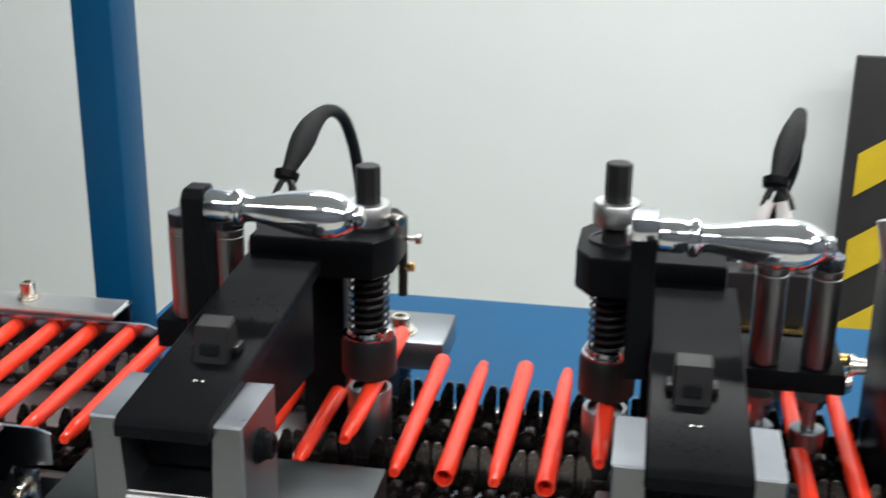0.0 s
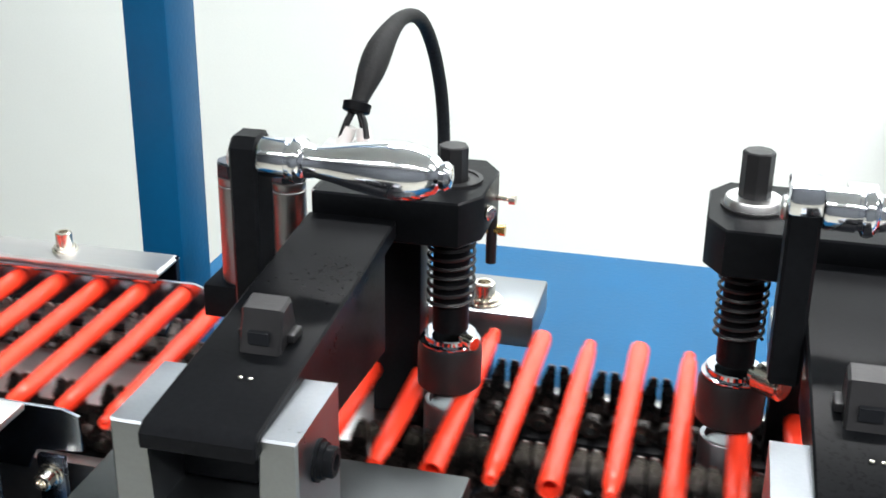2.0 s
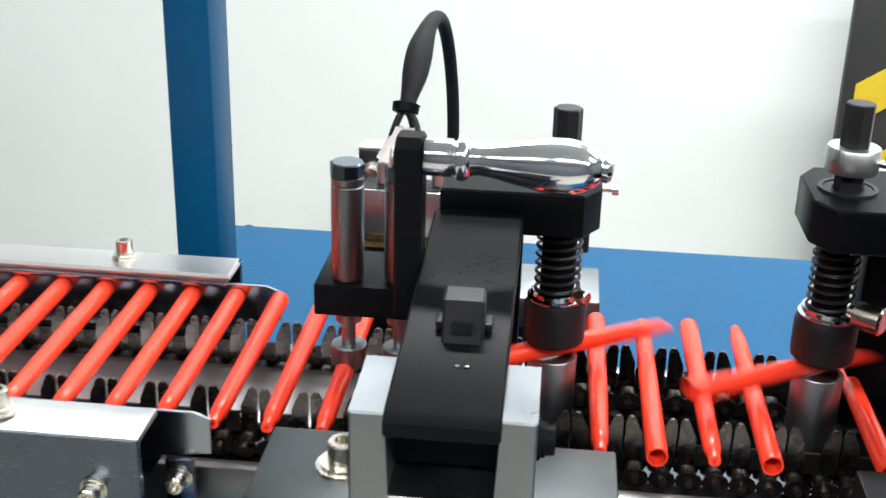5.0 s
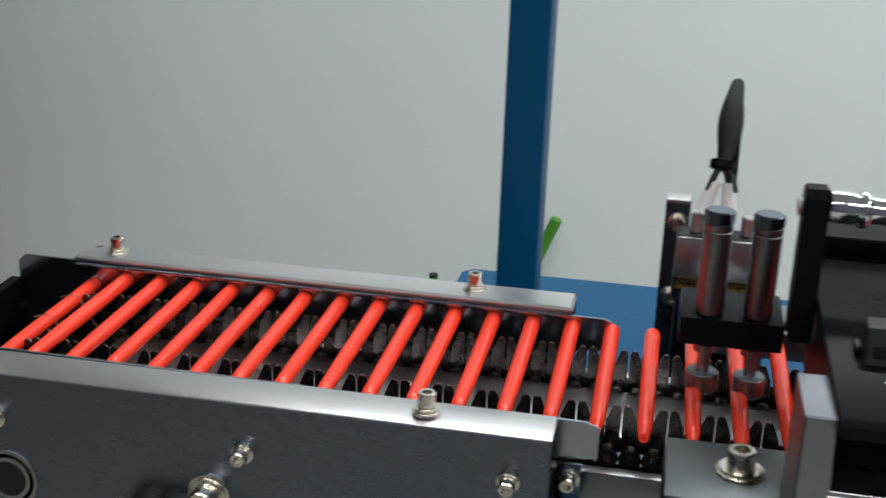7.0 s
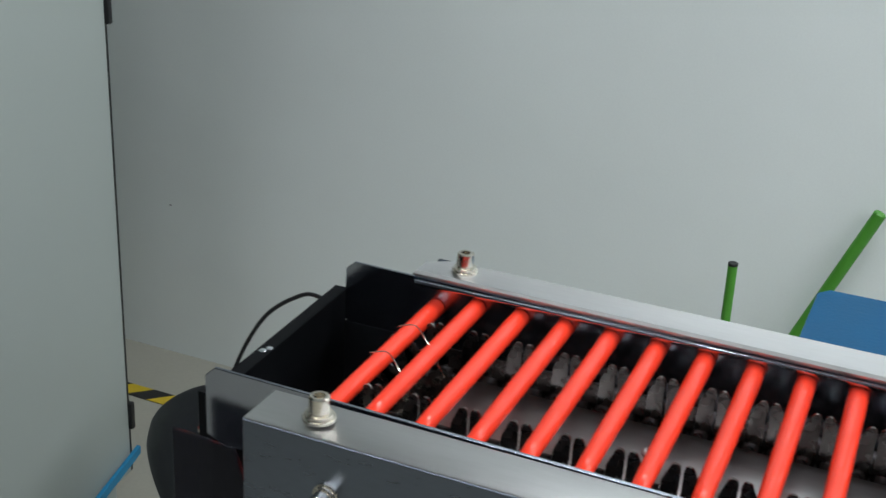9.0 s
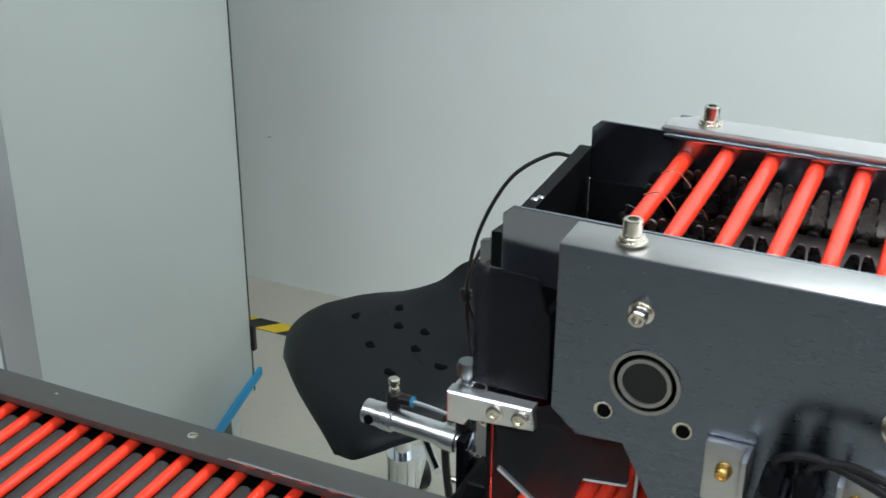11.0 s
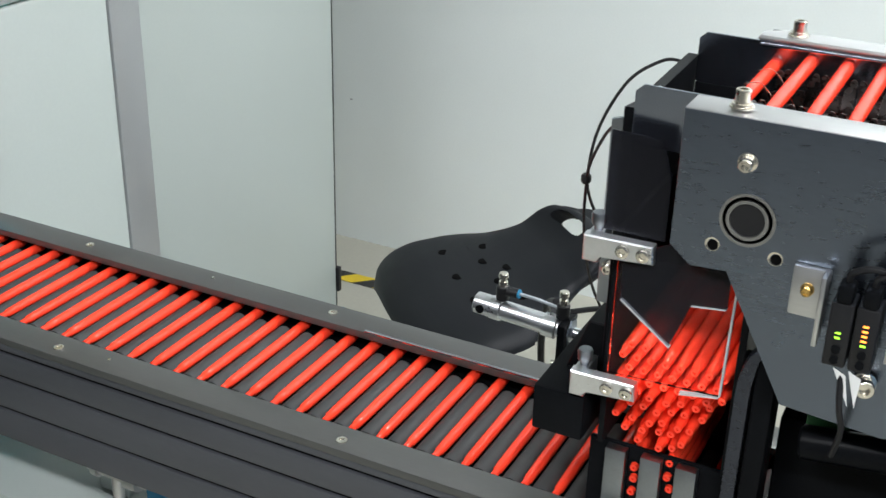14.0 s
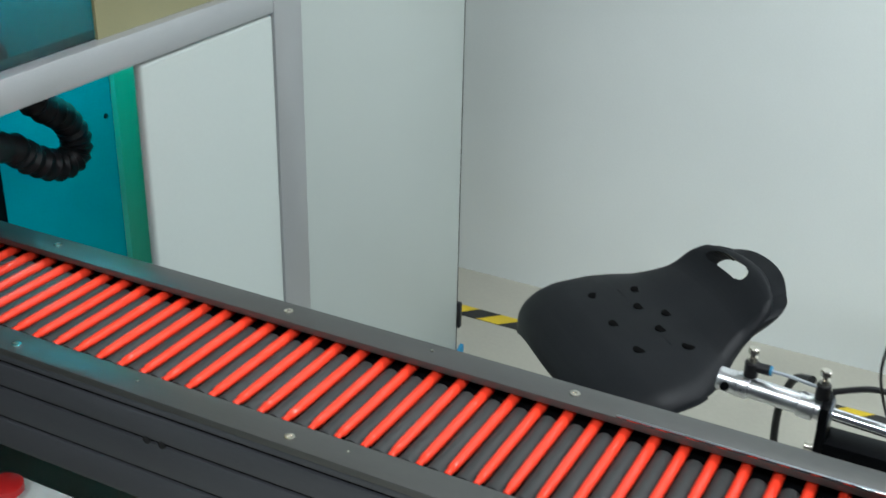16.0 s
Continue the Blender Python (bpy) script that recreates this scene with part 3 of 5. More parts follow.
def turning_station(ax, px, side, label):
    """Clamp arm with a chrome lever at ax, turning spindle at px; side: where the cylinders sit (-1, 1)."""
    st = thing("turning_station", label, "machine station", "pen turning stations")
    l0 = ax
    lx2 = l0 if side < 0 else l0 - 0.005
    rs = 0.0 if side < 0 else 0.009
    b0, b1, g0, g1 = l0 - 0.0018, l0 + 0.0625, l0 + 0.0113, l0 + 0.0495
    br = part("bracket", prism(bmesh.new(), [(b0, 0.955), (b1, 0.955), (b1, 1.100), (g1, 1.100), (g1, 1.066), (g0, 1.066), (g0, 1.100), (b0, 1.100)], -0.190, -0.148, "y", 0.0008), ZINC, st, "bright zinc fork bracket")
    cap_screw(br, (b1, -0.171, 1.083), (1, 0, 0), 0.0055, 0.003, 0.0075).active_material = BLACK
    # Brighter steel strip stands in for light caught on the fork's bevel.
    part("edge_glint", prism(bmesh.new(), [(-0.1907, 1.0640), (-0.1890, 1.0668), (-0.1870, 1.0640)], g0 + 0.0002, g1 - 0.0002, "x"), STEEL, br)
    # Black block stands in for the shade in the fork's opening.
    part("recess_shade", B(g0 + 0.0002, g1 - 0.0002, -0.166, -0.152, 1.0665, 1.085), BLACK, br)
    # clamp arm
    a0, a1 = l0 + 0.0105, l0 + 0.0505
    bm = bmesh.new()
    prism(bm, [(-0.195, 1.0940), (-0.0312, 1.1070), (-0.0312, 1.1150), (-0.191, 1.1022), (-0.195, 1.0992)], a0, a1, "x", 0.0008)
    arm = part("clamp_arm", bm, BLACK, st, "black anodised clamp arm with scuffed faces")
    part("arm_web", prism(bmesh.new(), [(-0.145, 1.06), (-0.028, 1.05), (-0.028, 1.1065), (-0.145, 1.0975)], a0 + 0.006, a1 - 0.006, "x", 0.0008), BLACK, arm)
    lk = part("latch_button", prism(bmesh.new(), [(-0.1465, 1.1045), (-0.1412, 1.1210), (-0.1320, 1.1225), (-0.127, 1.1075)], lx2 + 0.0250, lx2 + 0.0405, "x", 0.001), BLACKP, arm)
    part("inset", B(lx2 + 0.0290, lx2 + 0.0365, -0.1462, -0.1440, 1.1095, 1.1140), STOOLM, lk)
    for e in (-1, 1):
        part("ear", B(lx2 + 0.0328 + e * 0.0088 - 0.0018, lx2 + 0.0328 + e * 0.0088 + 0.0018, -0.139, -0.130, 1.1075, 1.111, 0.0008), BLACKP, lk)
    for e in (0, 0.005):
        part("dimple", lathe(bmesh.new(), (lx2 + 0.0325 + e * 0.7, -0.162, 1.1050), (0, -0.1, 1), [(0, 0.0009), (0.0003, 0.0008), (0.0005, 0.0004)], 10), NICKEL, arm)
    # lever and chrome handle
    lv = part("lever", prism(bmesh.new(), [(-0.087, 1.088), (-0.070, 1.088), (-0.070, 1.160), (-0.073, 1.164), (-0.083, 1.164), (-0.087, 1.160)], l0 - 0.0010, l0 + 0.0105, "x", 0.0012), BLACK, st)
    part("pin", cyl(bmesh.new(), (l0 - 0.0034, -0.079, 1.154), (l0 - 0.0011, -0.079, 1.154), 0.0045, 14, 0.0008), STEEL, lv)
    hx = l0 + 0.0107
    part("handle", lathe(bmesh.new(), (hx, -0.081, 1.1560), (1, 0, -0.02), [(0, 0.0072), (0.001, 0.0078), (0.011, 0.0078), (0.0115, 0.0070), (0.0125, 0.0070), (0.0135, 0.0088), (0.0155, 0.0092), (0.0172, 0.0085), (0.0185, 0.0068), (0.022, 0.0062),
                                                                         (0.028, 0.0070), (0.038, 0.0092), (0.050, 0.0112), (0.058, 0.0113), (0.064, 0.0100), (0.0692, 0.0072), (0.0710, 0.0052), (0.0730, 0.0056), (0.0748, 0.0044), (0.0755, 0.002)], 40), CHROME, lv, "polished chrome handle")
    # spindle block
    far = px + 0.0175 if side < 0 else px - 0.0185
    lo, hi = (l0 + 0.0125, far) if side < 0 else (far, l0 + 0.045)
    cham = [(lo, -0.031), (hi - 0.008, -0.031), (hi, -0.018), (hi, 0.018), (hi - 0.008, 0.031), (lo, 0.031)] if side < 0 else \
           [(hi, -0.031), (lo + 0.008, -0.031), (lo, -0.018), (lo, 0.018), (lo + 0.008, 0.031), (hi, 0.031)]
    blk = part("spindle_block", prism(bmesh.new(), cham, 1.1045, 1.1250, "z", 0.0008), BLACK, st, "black chamfered spindle block")
    part("bush", lathe(bmesh.new(), (px, 0, 1.1250), (0, 0, 1), [(0, 0.0135), (0.0011, 0.0135), (0.0011, 0.0115), (0.0004, 0.0112), (0.0004, 0.0075)], 28, caps=False), BLACKP, blk)
    if side < 0:
        part("set_screw", lathe(bmesh.new(), (hi if side < 0 else lo, 0.012, 1.114), (1 if side < 0 else -1, 0, 0), [(0, 0.0013), (0.006, 0.0013), (0.006, 0.0027), (0.009, 0.0027)], 12), NICKEL, blk)
    part("back_column", B(px - 0.012 + (-0.03 if side < 0 else 0.03), px + 0.012 + (-0.03 if side < 0 else 0.03), 0.014, 0.031, 0.994, 1.1044, 0.001), BLACK, st)
    if side < 0:
        part("hose_nipple", cyl(bmesh.new(), (px + 0.0125, 0.030, 1.074), (px + 0.0125, 0.030, 1.1043), 0.0026, 12), BLACKP, st)
        part("elbow", lathe(bmesh.new(), (px + 0.0100, 0.030, 1.091), (1, 0, 0), [(0, 0.0022), (0.006, 0.0022), (0.006, 0.0027), (0.009, 0.0027)], 12), BRASS, st)
    # spring between block and head
    pts = [(px + 0.0105 * math.cos(a), 0.0105 * math.sin(a), 1.064 + 0.040 * a / (2 * math.pi * 9)) for a in (2 * math.pi * k / 8 for k in range(73))]
    part("spring", sweep(bmesh.new(), pts, 0.0009, 5), BLACKP, st, "black coil spring")
    part("turning_sleeve", cyl(bmesh.new(), (px, 0, 1.052), (px, 0, 1.1043), 0.0085, 20), BLACK, st)
    # pressing spindle, moves up and down; its origin lies on the pen axis when lowered
    sp = part("spindle", cyl(bmesh.new(), (0, 0, 0.040), (0, 0, 0.124 + rs), 0.0068, 8, 0.0006), BLACKP, st, "dark faceted pressing spindle")
    sp.location = (px, 0, PZ)
    part("collar", lathe(bmesh.new(), (0, 0, 0.0920 + rs), (0, 0, 1), [(0, 0.0068), (0, 0.0115), (0.0008, 0.0121), (0.011, 0.0121), (0.0118, 0.0115), (0.0118, 0.0068)], 32), STEEL, sp, "satin steel clamp collar")
    part("collar_screw", lathe(bmesh.new(), (0.010, -0.006, 0.0980 + rs), (0.85, -0.5, 0), [(0, 0.0018), (0.006, 0.0018), (0.006, 0.0034), (0.0115, 0.0034), (0.012, 0.0028)], 12), NICKEL, sp)
    hd = part("press_head", lathe(bmesh.new(), (0, 0, 0.0055), (0, 0, 1), [(0, 0.0105), (0.0, 0.0135), (0.0015, 0.0150), (0.006, 0.0152), (0.0195, 0.0152), (0.0225, 0.0140)], 36), BLACKP, sp, "black knurled press head")
    part("washer", lathe(bmesh.new(), (0, 0, 0.0280), (0, 0, 1), [(0, 0.0136), (0.0008, 0.0142), (0.0016, 0.0142), (0.0022, 0.0125), (0.0045, 0.0125), (0.005, 0.0120)], 30), POLISH, hd)
    k = 1.0 if side < 0 else 1.9
    part("head_screw", lathe(bmesh.new(), (0.0075, -0.0085, 0.0345), (0.8, -0.6, 0), [(0, 0.0018 * k), (0.004, 0.0018 * k), (0.004, 0.0036 * k), (0.0085 * k, 0.0036 * k), (0.009 * k, 0.003 * k)], 18), NICKEL, hd)
    if side > 0:
        # Chrome cover added to imitate the bright reflection on this lever's top.
        part("lever_glint", B(l0 - 0.0014, l0 + 0.0109, -0.0876, -0.0694, 1.1535, 1.1648, 0.0018), CHROME, lv, "chrome cover imitating the reflection on the lever top")
    # lifting cup under the pen
    cup = part("lifting_cup", lathe(bmesh.new(), (0, 0, -0.062), (0, 0, 1), [(0, 0.0122), (0.0585, 0.0122), (0.0592, 0.0117), (0.0592, 0.0098), (0.056, 0.0092)], 32), ZINC, st, "polished lifting cup")
    cup.location = (px, 0, PZ)
    # twin air cylinders beside it
    c0 = l0 - 0.0345 if side < 0 else l0 + 0.069
    cy = part("cylinder_mount", B(c0 - 0.0155, c0 + 0.041, -0.013, 0.034, 1.049 if side < 0 else 1.054, 1.0655, 0.001), BLACK, st, "black plate carrying two small air cylinders")
    for k in range(2):
        cx = c0 + k * 0.0262
        part("tube", lathe(bmesh.new(), (cx, -0.004, 1.0662), (0, 0, 1), [(0, 0.0072), (0.002, 0.0080), (0.048, 0.0080), (0.0485, 0.0074), (0.0495, 0.0080), (0.0525, 0.0080), (0.0530, 0.0074)], 28), TUBEM, cy, "ground steel cylinder tube")
        part("cap", lathe(bmesh.new(), (cx, -0.004, 1.1194), (0, 0, 1), [(0, 0.0070), (0, 0.0084), (0.0060, 0.0084), (0.0068, 0.0076)], 8), STEELD, cy, "octagonal end cap")
        part("rod", lathe(bmesh.new(), (cx, -0.002, 1.018), (0, 0, 1), [(0, 0.0084), (0.0006, 0.0090), (0.011, 0.0090), (0.0116, 0.0084), (0.0117, 0.0036), (0.024, 0.0036), (0.0245, 0.0066), (0.029, 0.0070)], 22), ZINC, cy, "steel pressing pad on a rod")
    cap_screw(cy, (c0 + 0.041, -0.012, 1.071), (1, 0, 0.0), 0.0042, 0.005, 0.006)
    # base blocks that carry the station across the chains
    n0, n1 = (l0 - 0.053, l0 + 0.097) if side < 0 else (l0 - 0.010, l0 + 0.125)
    nb = part("near_block", B(n0, n1, -0.1445, -0.086, 0.982, 1.029, 0.0012), DARKZ, st, "machined zinc base block")
    cap_screw(nb, (l0 - 0.017 if side < 0 else l0 + 0.09, -0.114, 1.029), (0, 0, 1), 0.0068, 0.009, 0.012)
    fb = part("far_block", B(n0 + 0.02, l0 + 0.094 if side < 0 else n1, 0.085, 0.136, 1.002, 1.021, 0.0015), ZINC, st)
    cap_screw(fb, (l0 + 0.064 if side < 0 else l0 + 0.10, 0.099, 1.021), (0, 0, 1), 0.0062, 0.008, 0.011)
    for by in (-0.105, 0.11):
        part("stand", cyl(bmesh.new(), (n0 + 0.05, by, 0.8495), (n0 + 0.05, by, 0.981 if by < 0 else 1.0018), 0.012, 18), STEELD, st)
        part("stand", cyl(bmesh.new(), (n1 - 0.04, by, 0.8495), (n1 - 0.04, by, 0.981 if by < 0 else 1.0018), 0.012, 18), STEELD, st)
    return st, sp, cup, c0


st1, sp1, cup1, c01 = turning_station(0.4605, S1X, -1, "black and zinc pen turning station beside the blue post")
st2, sp2, cup2, c02 = turning_station(0.6685, S2X, 1, "black and zinc pen turning station at the infeed end")

# valve with a sleeved cable looping over, behind each station
CABLES = []
for vx, vz in ((0.430, -0.004), (0.750, 0.010)):
    ln = 0.0 if vx < 0.6 else 0.012
    sv = thing("solenoid_valve", "black solenoid valve behind the turning station", "valve", "solenoid valves")
    part("body", B(vx - 0.020, vx + 0.040, 0.150, 0.185, 0.8495, 1.010, 0.002), BLACK, sv)
    sd = part("side_plate", B(vx - 0.032, vx - 0.0145, 0.195, 0.215, 0.8495, 1.067, 0.001), NAVY, sv, "dark steel side plate")
    part("cap", B(vx - 0.032, vx - 0.0145, 0.1945, 0.2155, 1.0672, 1.070, 0.0006), STEEL, sd)
    for bz in (1.053, 0.997):
        cap_screw(sd, (vx - 0.0225, 0.195, bz), (0, -1, 0), 0.0058, 0.005, 0.0078)
    for k in range(2):
        cx = vx - 0.013 + k * 0.034
        cl2 = part("coil", B(cx - 0.010, cx + 0.010, 0.152, 0.174, 1.0102, 1.058, 0.0015), BLACKP, sv)
        part("contact", B(cx - 0.008, cx + 0.008, 0.146, 0.1518, 1.021, 1.0245), BRASS, cl2)
        if vx < 0.6:
            part("clear_cover", B(cx - 0.0095, cx + 0.0095, 0.1490, 0.1518, 1.028, 1.0575, 0.001), STRIP, cl2, "grey cover")
        part("stem", cyl(bmesh.new(), (cx + 0.003, 0.162, 1.0582), (cx + 0.003, 0.162, 1.072), 0.0048, 16, 0.0008), STEEL, cl2)
    part("fitting", lathe(bmesh.new(), (vx + 0.040, 0.158, 0.985), (1, 0, 0), [(0, 0.0055), (0.010, 0.0055), (0.010, 0.0075), (0.020, 0.0075), (0.022, 0.006)], 14), NICKEL, sv)
    part("fitting", lathe(bmesh.new(), (vx + 0.040, 0.158, 1.001), (1, 0, 0), [(0, 0.0035), (0.010, 0.0035), (0.010, 0.0045), (0.018, 0.0045)], 14), BRASS, sv)
    cb2 = thing("sleeved_cable", "black sleeved cable tied at its end, looping over backwards", "cable", "sleeved cables")
    CABLES.append(cb2)
    for k in range(2):
        part("white_plug", sweep(bmesh.new(), [(vx - 0.009 + k * 0.018, 0.158, 1.074), (vx - 0.006 + k * 0.015, 0.159, 1.086 + vz), (vx - 0.001 + k * 0.008, 0.161, 1.099 + vz)], lambda s: 0.0062 - 0.0022 * s, 12), WHITEP, cb2, "white connector plug")
    part("sleeve", sweep(bmesh.new(), [(vx + 0.003, 0.164, 1.112 + vz), (vx + 0.005 + ln * 0.2, 0.178, 1.124 + vz), (vx + 0.007 + ln * 0.7, 0.205, 1.141 + vz), (vx + 0.010 + ln, 0.240, 1.149 + vz), (vx + 0.013 + ln, 0.276, 1.139 + vz), (vx + 0.016 + ln, 0.304, 1.106 + vz), (vx + 0.018, 0.320, 1.058 + vz), (vx + 0.018, 0.322, 0.98), (vx + 0.018, 0.315, 0.868)],
                         lambda s: 0.0046 + 0.0040 * math.exp(-((s - 0.19) / 0.11) ** 2), 14), SLEEVE, cb2)
    gl = thing("cable_gland", "black cable gland on the blue table", "gland", "cable glands")
    part("socket", lathe(bmesh.new(), (vx + 0.018, 0.315, 0.8495), (0, 0, 1), [(0, 0.014), (0.006, 0.014), (0.006, 0.010), (0.030, 0.010), (0.032, 0.0085)], 18), BLACKP, gl)
    part("tie", lathe(bmesh.new(), (vx + 0.002, 0.162, 1.107 + vz), (0.1, 0.5, 1), [(0, 0.0055), (0.001, 0.0082), (0.006, 0.0086), (0.007, 0.006)], 14), BLACK, cb2)
    for k in (-1, 1):
        part("lead", sweep(bmesh.new(), [(vx + 0.002 + k * 0.001, 0.164, 1.110 + vz), (vx + 0.002 + k * 0.005, 0.160, 1.101 + vz), (vx + 0.001 + k * 0.0075, 0.158, 1.090 + vz)], 0.0022, 8), BLACKP, cb2)
    part("loose_end", sweep(bmesh.new(), [(vx + 0.002, 0.163, 1.110 + vz), (vx + 0.009, 0.156, 1.105 + vz), (vx + 0.0125, 0.150, 1.096 + vz)], 0.0018, 8), BLACKP, cb2)

# machine parts past the second station
ms = thing("infeed_bracket", "black upright infeed bracket with bolts behind the second station", "bracket")
part("plate", B(0.800, 0.812, -0.05, 0.06, 0.978, 1.105, 0.001), BLACK, ms)
part("strut", cyl(bmesh.new(), (0.83, 0.02, 0.99), (0.80, 0.05, 1.13), 0.006, 14), STEEL, ms)
for zz in (1.03, 1.055, 1.08):
    cap_screw(ms, (0.8125, -0.03, zz), (1, 0, 0), 0.005, 0.004, 0.007)
    cap_screw(ms, (0.806, -0.05, zz), (0, -1, 0), 0.004, 0.004, 0.005)

# ---- roller belt under the chute ----
BP, BX0, BPZ = 0.0267, -0.3975, 0.6785
rb = thing("roller_belt", "grey anodised belt conveyor with dark rollers carrying pens", "conveyor")
XL, XR = -2.2, 0.22
for y0, y1, s in ((-0.1080, -0.0765, -1), (0.0660, 0.0990, 1)):
    part("rail_lip", B(XL, XR, y0, y1, 0.687, 0.6945, 0.0008), LIPM, rb)
    yi, yo = (y0 + 0.004, y0 + 0.016) if s < 0 else (y1 - 0.016, y1 - 0.004)
    part("rail_core", B(XL, XR, yi, yo, 0.582, 0.6868), BLACK, rb)
    for z0, z1 in ((0.680, 0.6868), (0.6505, 0.6758), (0.6145, 0.6465), (0.578, 0.6105)):
        part("rail_face", B(XL, XR, y0 + 0.0005 if s < 0 else y1 - 0.006, y0 + 0.006 if s < 0 else y1 - 0.0005, z0, z1, 0.0012), BELTAL, rb)
for bx, by in ((-0.5525, -0.096), (-0.86, -0.096), (-0.676, 0.083), (-0.25, -0.096), (-0.98, 0.083), (-0.37, 0.083)):
    part("rail_screw", lathe(bmesh.new(), (bx, by, 0.6945), (0, 0, 1), [(0, 0.0048), (0.0012, 0.0046), (0.0014, 0.0036), (0.0014, 0.0022), (0.0006, 0.0020)], 16), NICKEL, rb)
for bx, by in ((-0.499, -0.090), (-0.516, 0.086), (-0.72, -0.090)):
    part("rail_pin", lathe(bmesh.new(), (bx, by, 0.6945), (0, 0, 1), [(0, 0.0018), (0.0008, 0.0015)], 10), NICKEL, rb)
for bx in (-0.70, -0.683):
    part("slot_nut", lathe(bmesh.new(), (bx, -0.1062, 0.6485), (0, -1, 0), [(0, 0.0040), (0.002, 0.0038), (0.002, 0.002)], 12), BLACKP, rb)
part("wear_strip", B(-0.325, 0.0, 0.0662, 0.0668, 0.6872, 0.6952), POLISH, rb)
part("wear_strip", B(-0.325, 0.0, 0.0662, 0.0690, 0.6946, 0.6958, 0.0003), POLISH, rb, "bare aluminium cover strip on the rail")
part("bed", B(XL, XR, -0.078, 0.082, 0.630, 0.640), BLACK, rb)
for xx in (-0.25, -1.3, -2.0):
    part("leg", B(xx - 0.02, xx + 0.02, -0.03, 0.03, FZ, 0.63, 0.002), BELTAL, rb)
rm = bmesh.new()
lathe(rm, (0, -0.0565, 0), (0, 1, 0), [(0, 0.0040), (0.0, 0.0085), (0.001, 0.0092), (0.1165, 0.0092), (0.1175, 0.0085), (0.1175, 0.004)], 16)
roller0 = part("roller", rm, RUBBER, rb)
link0 = part("carrier_pin", lathe(bmesh.new(), (0, -0.0605, -0.001), (0, 1, 0), [(0, 0.0015), (0.0, 0.0042), (0.0042, 0.0042)], 10), CHAINM, rb)
disc0 = part("side_disc", lathe(bmesh.new(), (0.0133, -0.0605, -0.004), (0, 1, 0), [(0, 0.0072), (0.004, 0.0072)], 12), BLACKP, rb)
disc1 = part("side_disc", lathe(bmesh.new(), (0.0133, 0.064, -0.004), (0, 1, 0), [(0, 0.0072), (0.004, 0.0072)], 12), BLACKP, rb)
ROLL = []
for i in range(-33, 18):
    for src, nm in ((roller0, "roller"), (link0, "carrier_pin"), (disc0, "side_disc"), (disc1, "side_disc")):
        ob = src if i == -33 else new(nm, src.data)
        ob.parent = rb
        ROLL.append((ob, i))

# ---- cabinet with a lit opening, where the belt runs in ----
CX = -0.900
cab = thing("machine_cabinet", "white panelled machine cabinet with grey aluminium profiles", "cabinet")
door = part("door", B(-0.03, 0, 0.001, 0.570, 0.05, 2.3, 0.003), PANEL, cab, "white door panel standing slightly off the frame")
door.location, door.rotation_euler = (CX, 0.4475, 0), (0, 0, radians(5.4))
part("profile", B(CX - 0.045, CX + 0.003, 0.389, 0.447, FZ, 2.3, 0.002), ALU, cab, "grey aluminium profile")
part("half_panel", B(CX - 0.011, CX + 0.001, 0.150, 0.388, 0.02, 0.893, 0.004, 3), PANEL, cab)
part("rail", B(CX - 0.045, CX + 0.003, -0.9, 0.3885, 0.896, 0.930, 0.002), ALU, cab)
part("window", B(CX - 0.02, CX - 0.014, -0.9, 0.3885, 0.9302, 2.0), TINT, cab, "dark tinted window")
part("window_backing", B(CX - 0.0138, CX - 0.010, 0.105, 0.3885, 0.9302, 2.0), OLIVE, cab)
part("profile", B(CX - 0.045, CX + 0.003, -0.955, -0.901, FZ, 2.3, 0.002), ALU, cab)
part("back_panel", B(-2.3, CX - 0.09, 0.985, 1.013, FZ, 2.3), PANEL, cab)
part("front_panel", B(-2.3, CX - 0.03, -0.955, -0.93, FZ, 2.3), PANEL, cab)
part("roof", B(-2.3, CX, -0.955, 1.013, 2.3, 2.33), PANEL, cab)
part("end_panel", B(-2.33, -2.3, -0.955, 1.013, FZ, 2.33), PANEL, cab)
part("corner_seal", B(-0.028, -0.002, 0.5705, 0.577, 0.05, 2.3), BLACKP, door)
for zz in (0.138, 0.868):
    part("hinge", B(-0.02, 0.006, 0.5702, 0.582, zz, zz + 0.052, 0.002), BLACKP, door)
part("blue_strap", prism(bmesh.new(), [(0.35, 0.030), (0.590, 0.078), (0.590, 0.094), (0.35, 0.048)], 0.001, 0.008, "x"), BLUET, door)
part("inner_sheet", B(-1.190, -1.180, 0.195, 0.398, 0.40, 1.2), TEAL, cab, "glossy teal inner sheet")
part("inner_strip", B(-1.179, -1.170, 0.398, 0.470, 0.40, 1.2), GREENP, cab, "green tinted inner strip")
part("inner_sheet", B(-1.19, -1.18, -0.9, 0.1945, 0.40, 1.5), BLACK, cab)
part("inner_wall", B(-1.18, CX - 0.05, 0.471, 0.481, 0.3, 1.5), GREENP, cab)
# Unseen cyan fill light, added to brighten the teal sheet.
part("fill_light_strip", B(-1.13, -1.05, 0.12, 0.40, 1.10, 1.12), TEALL, cab, "added unseen cyan fill light inside")
# Added black plate that keeps the cyan fill off the belt rails.
part("spill_blocker", B(-1.048, -1.044, 0.08, 0.46, 0.965, 1.14, 0.0006), BLACK, cab)
part("screw", lathe(bmesh.new(), (-1.18, 0.385, 0.715), (1, 0, 0), [(0, 0.004), (0.002, 0.003)], 10), BLACKP, cab)
dk = thing("corrugated_duct", "black corrugated hose bending inside the cabinet", "hose")
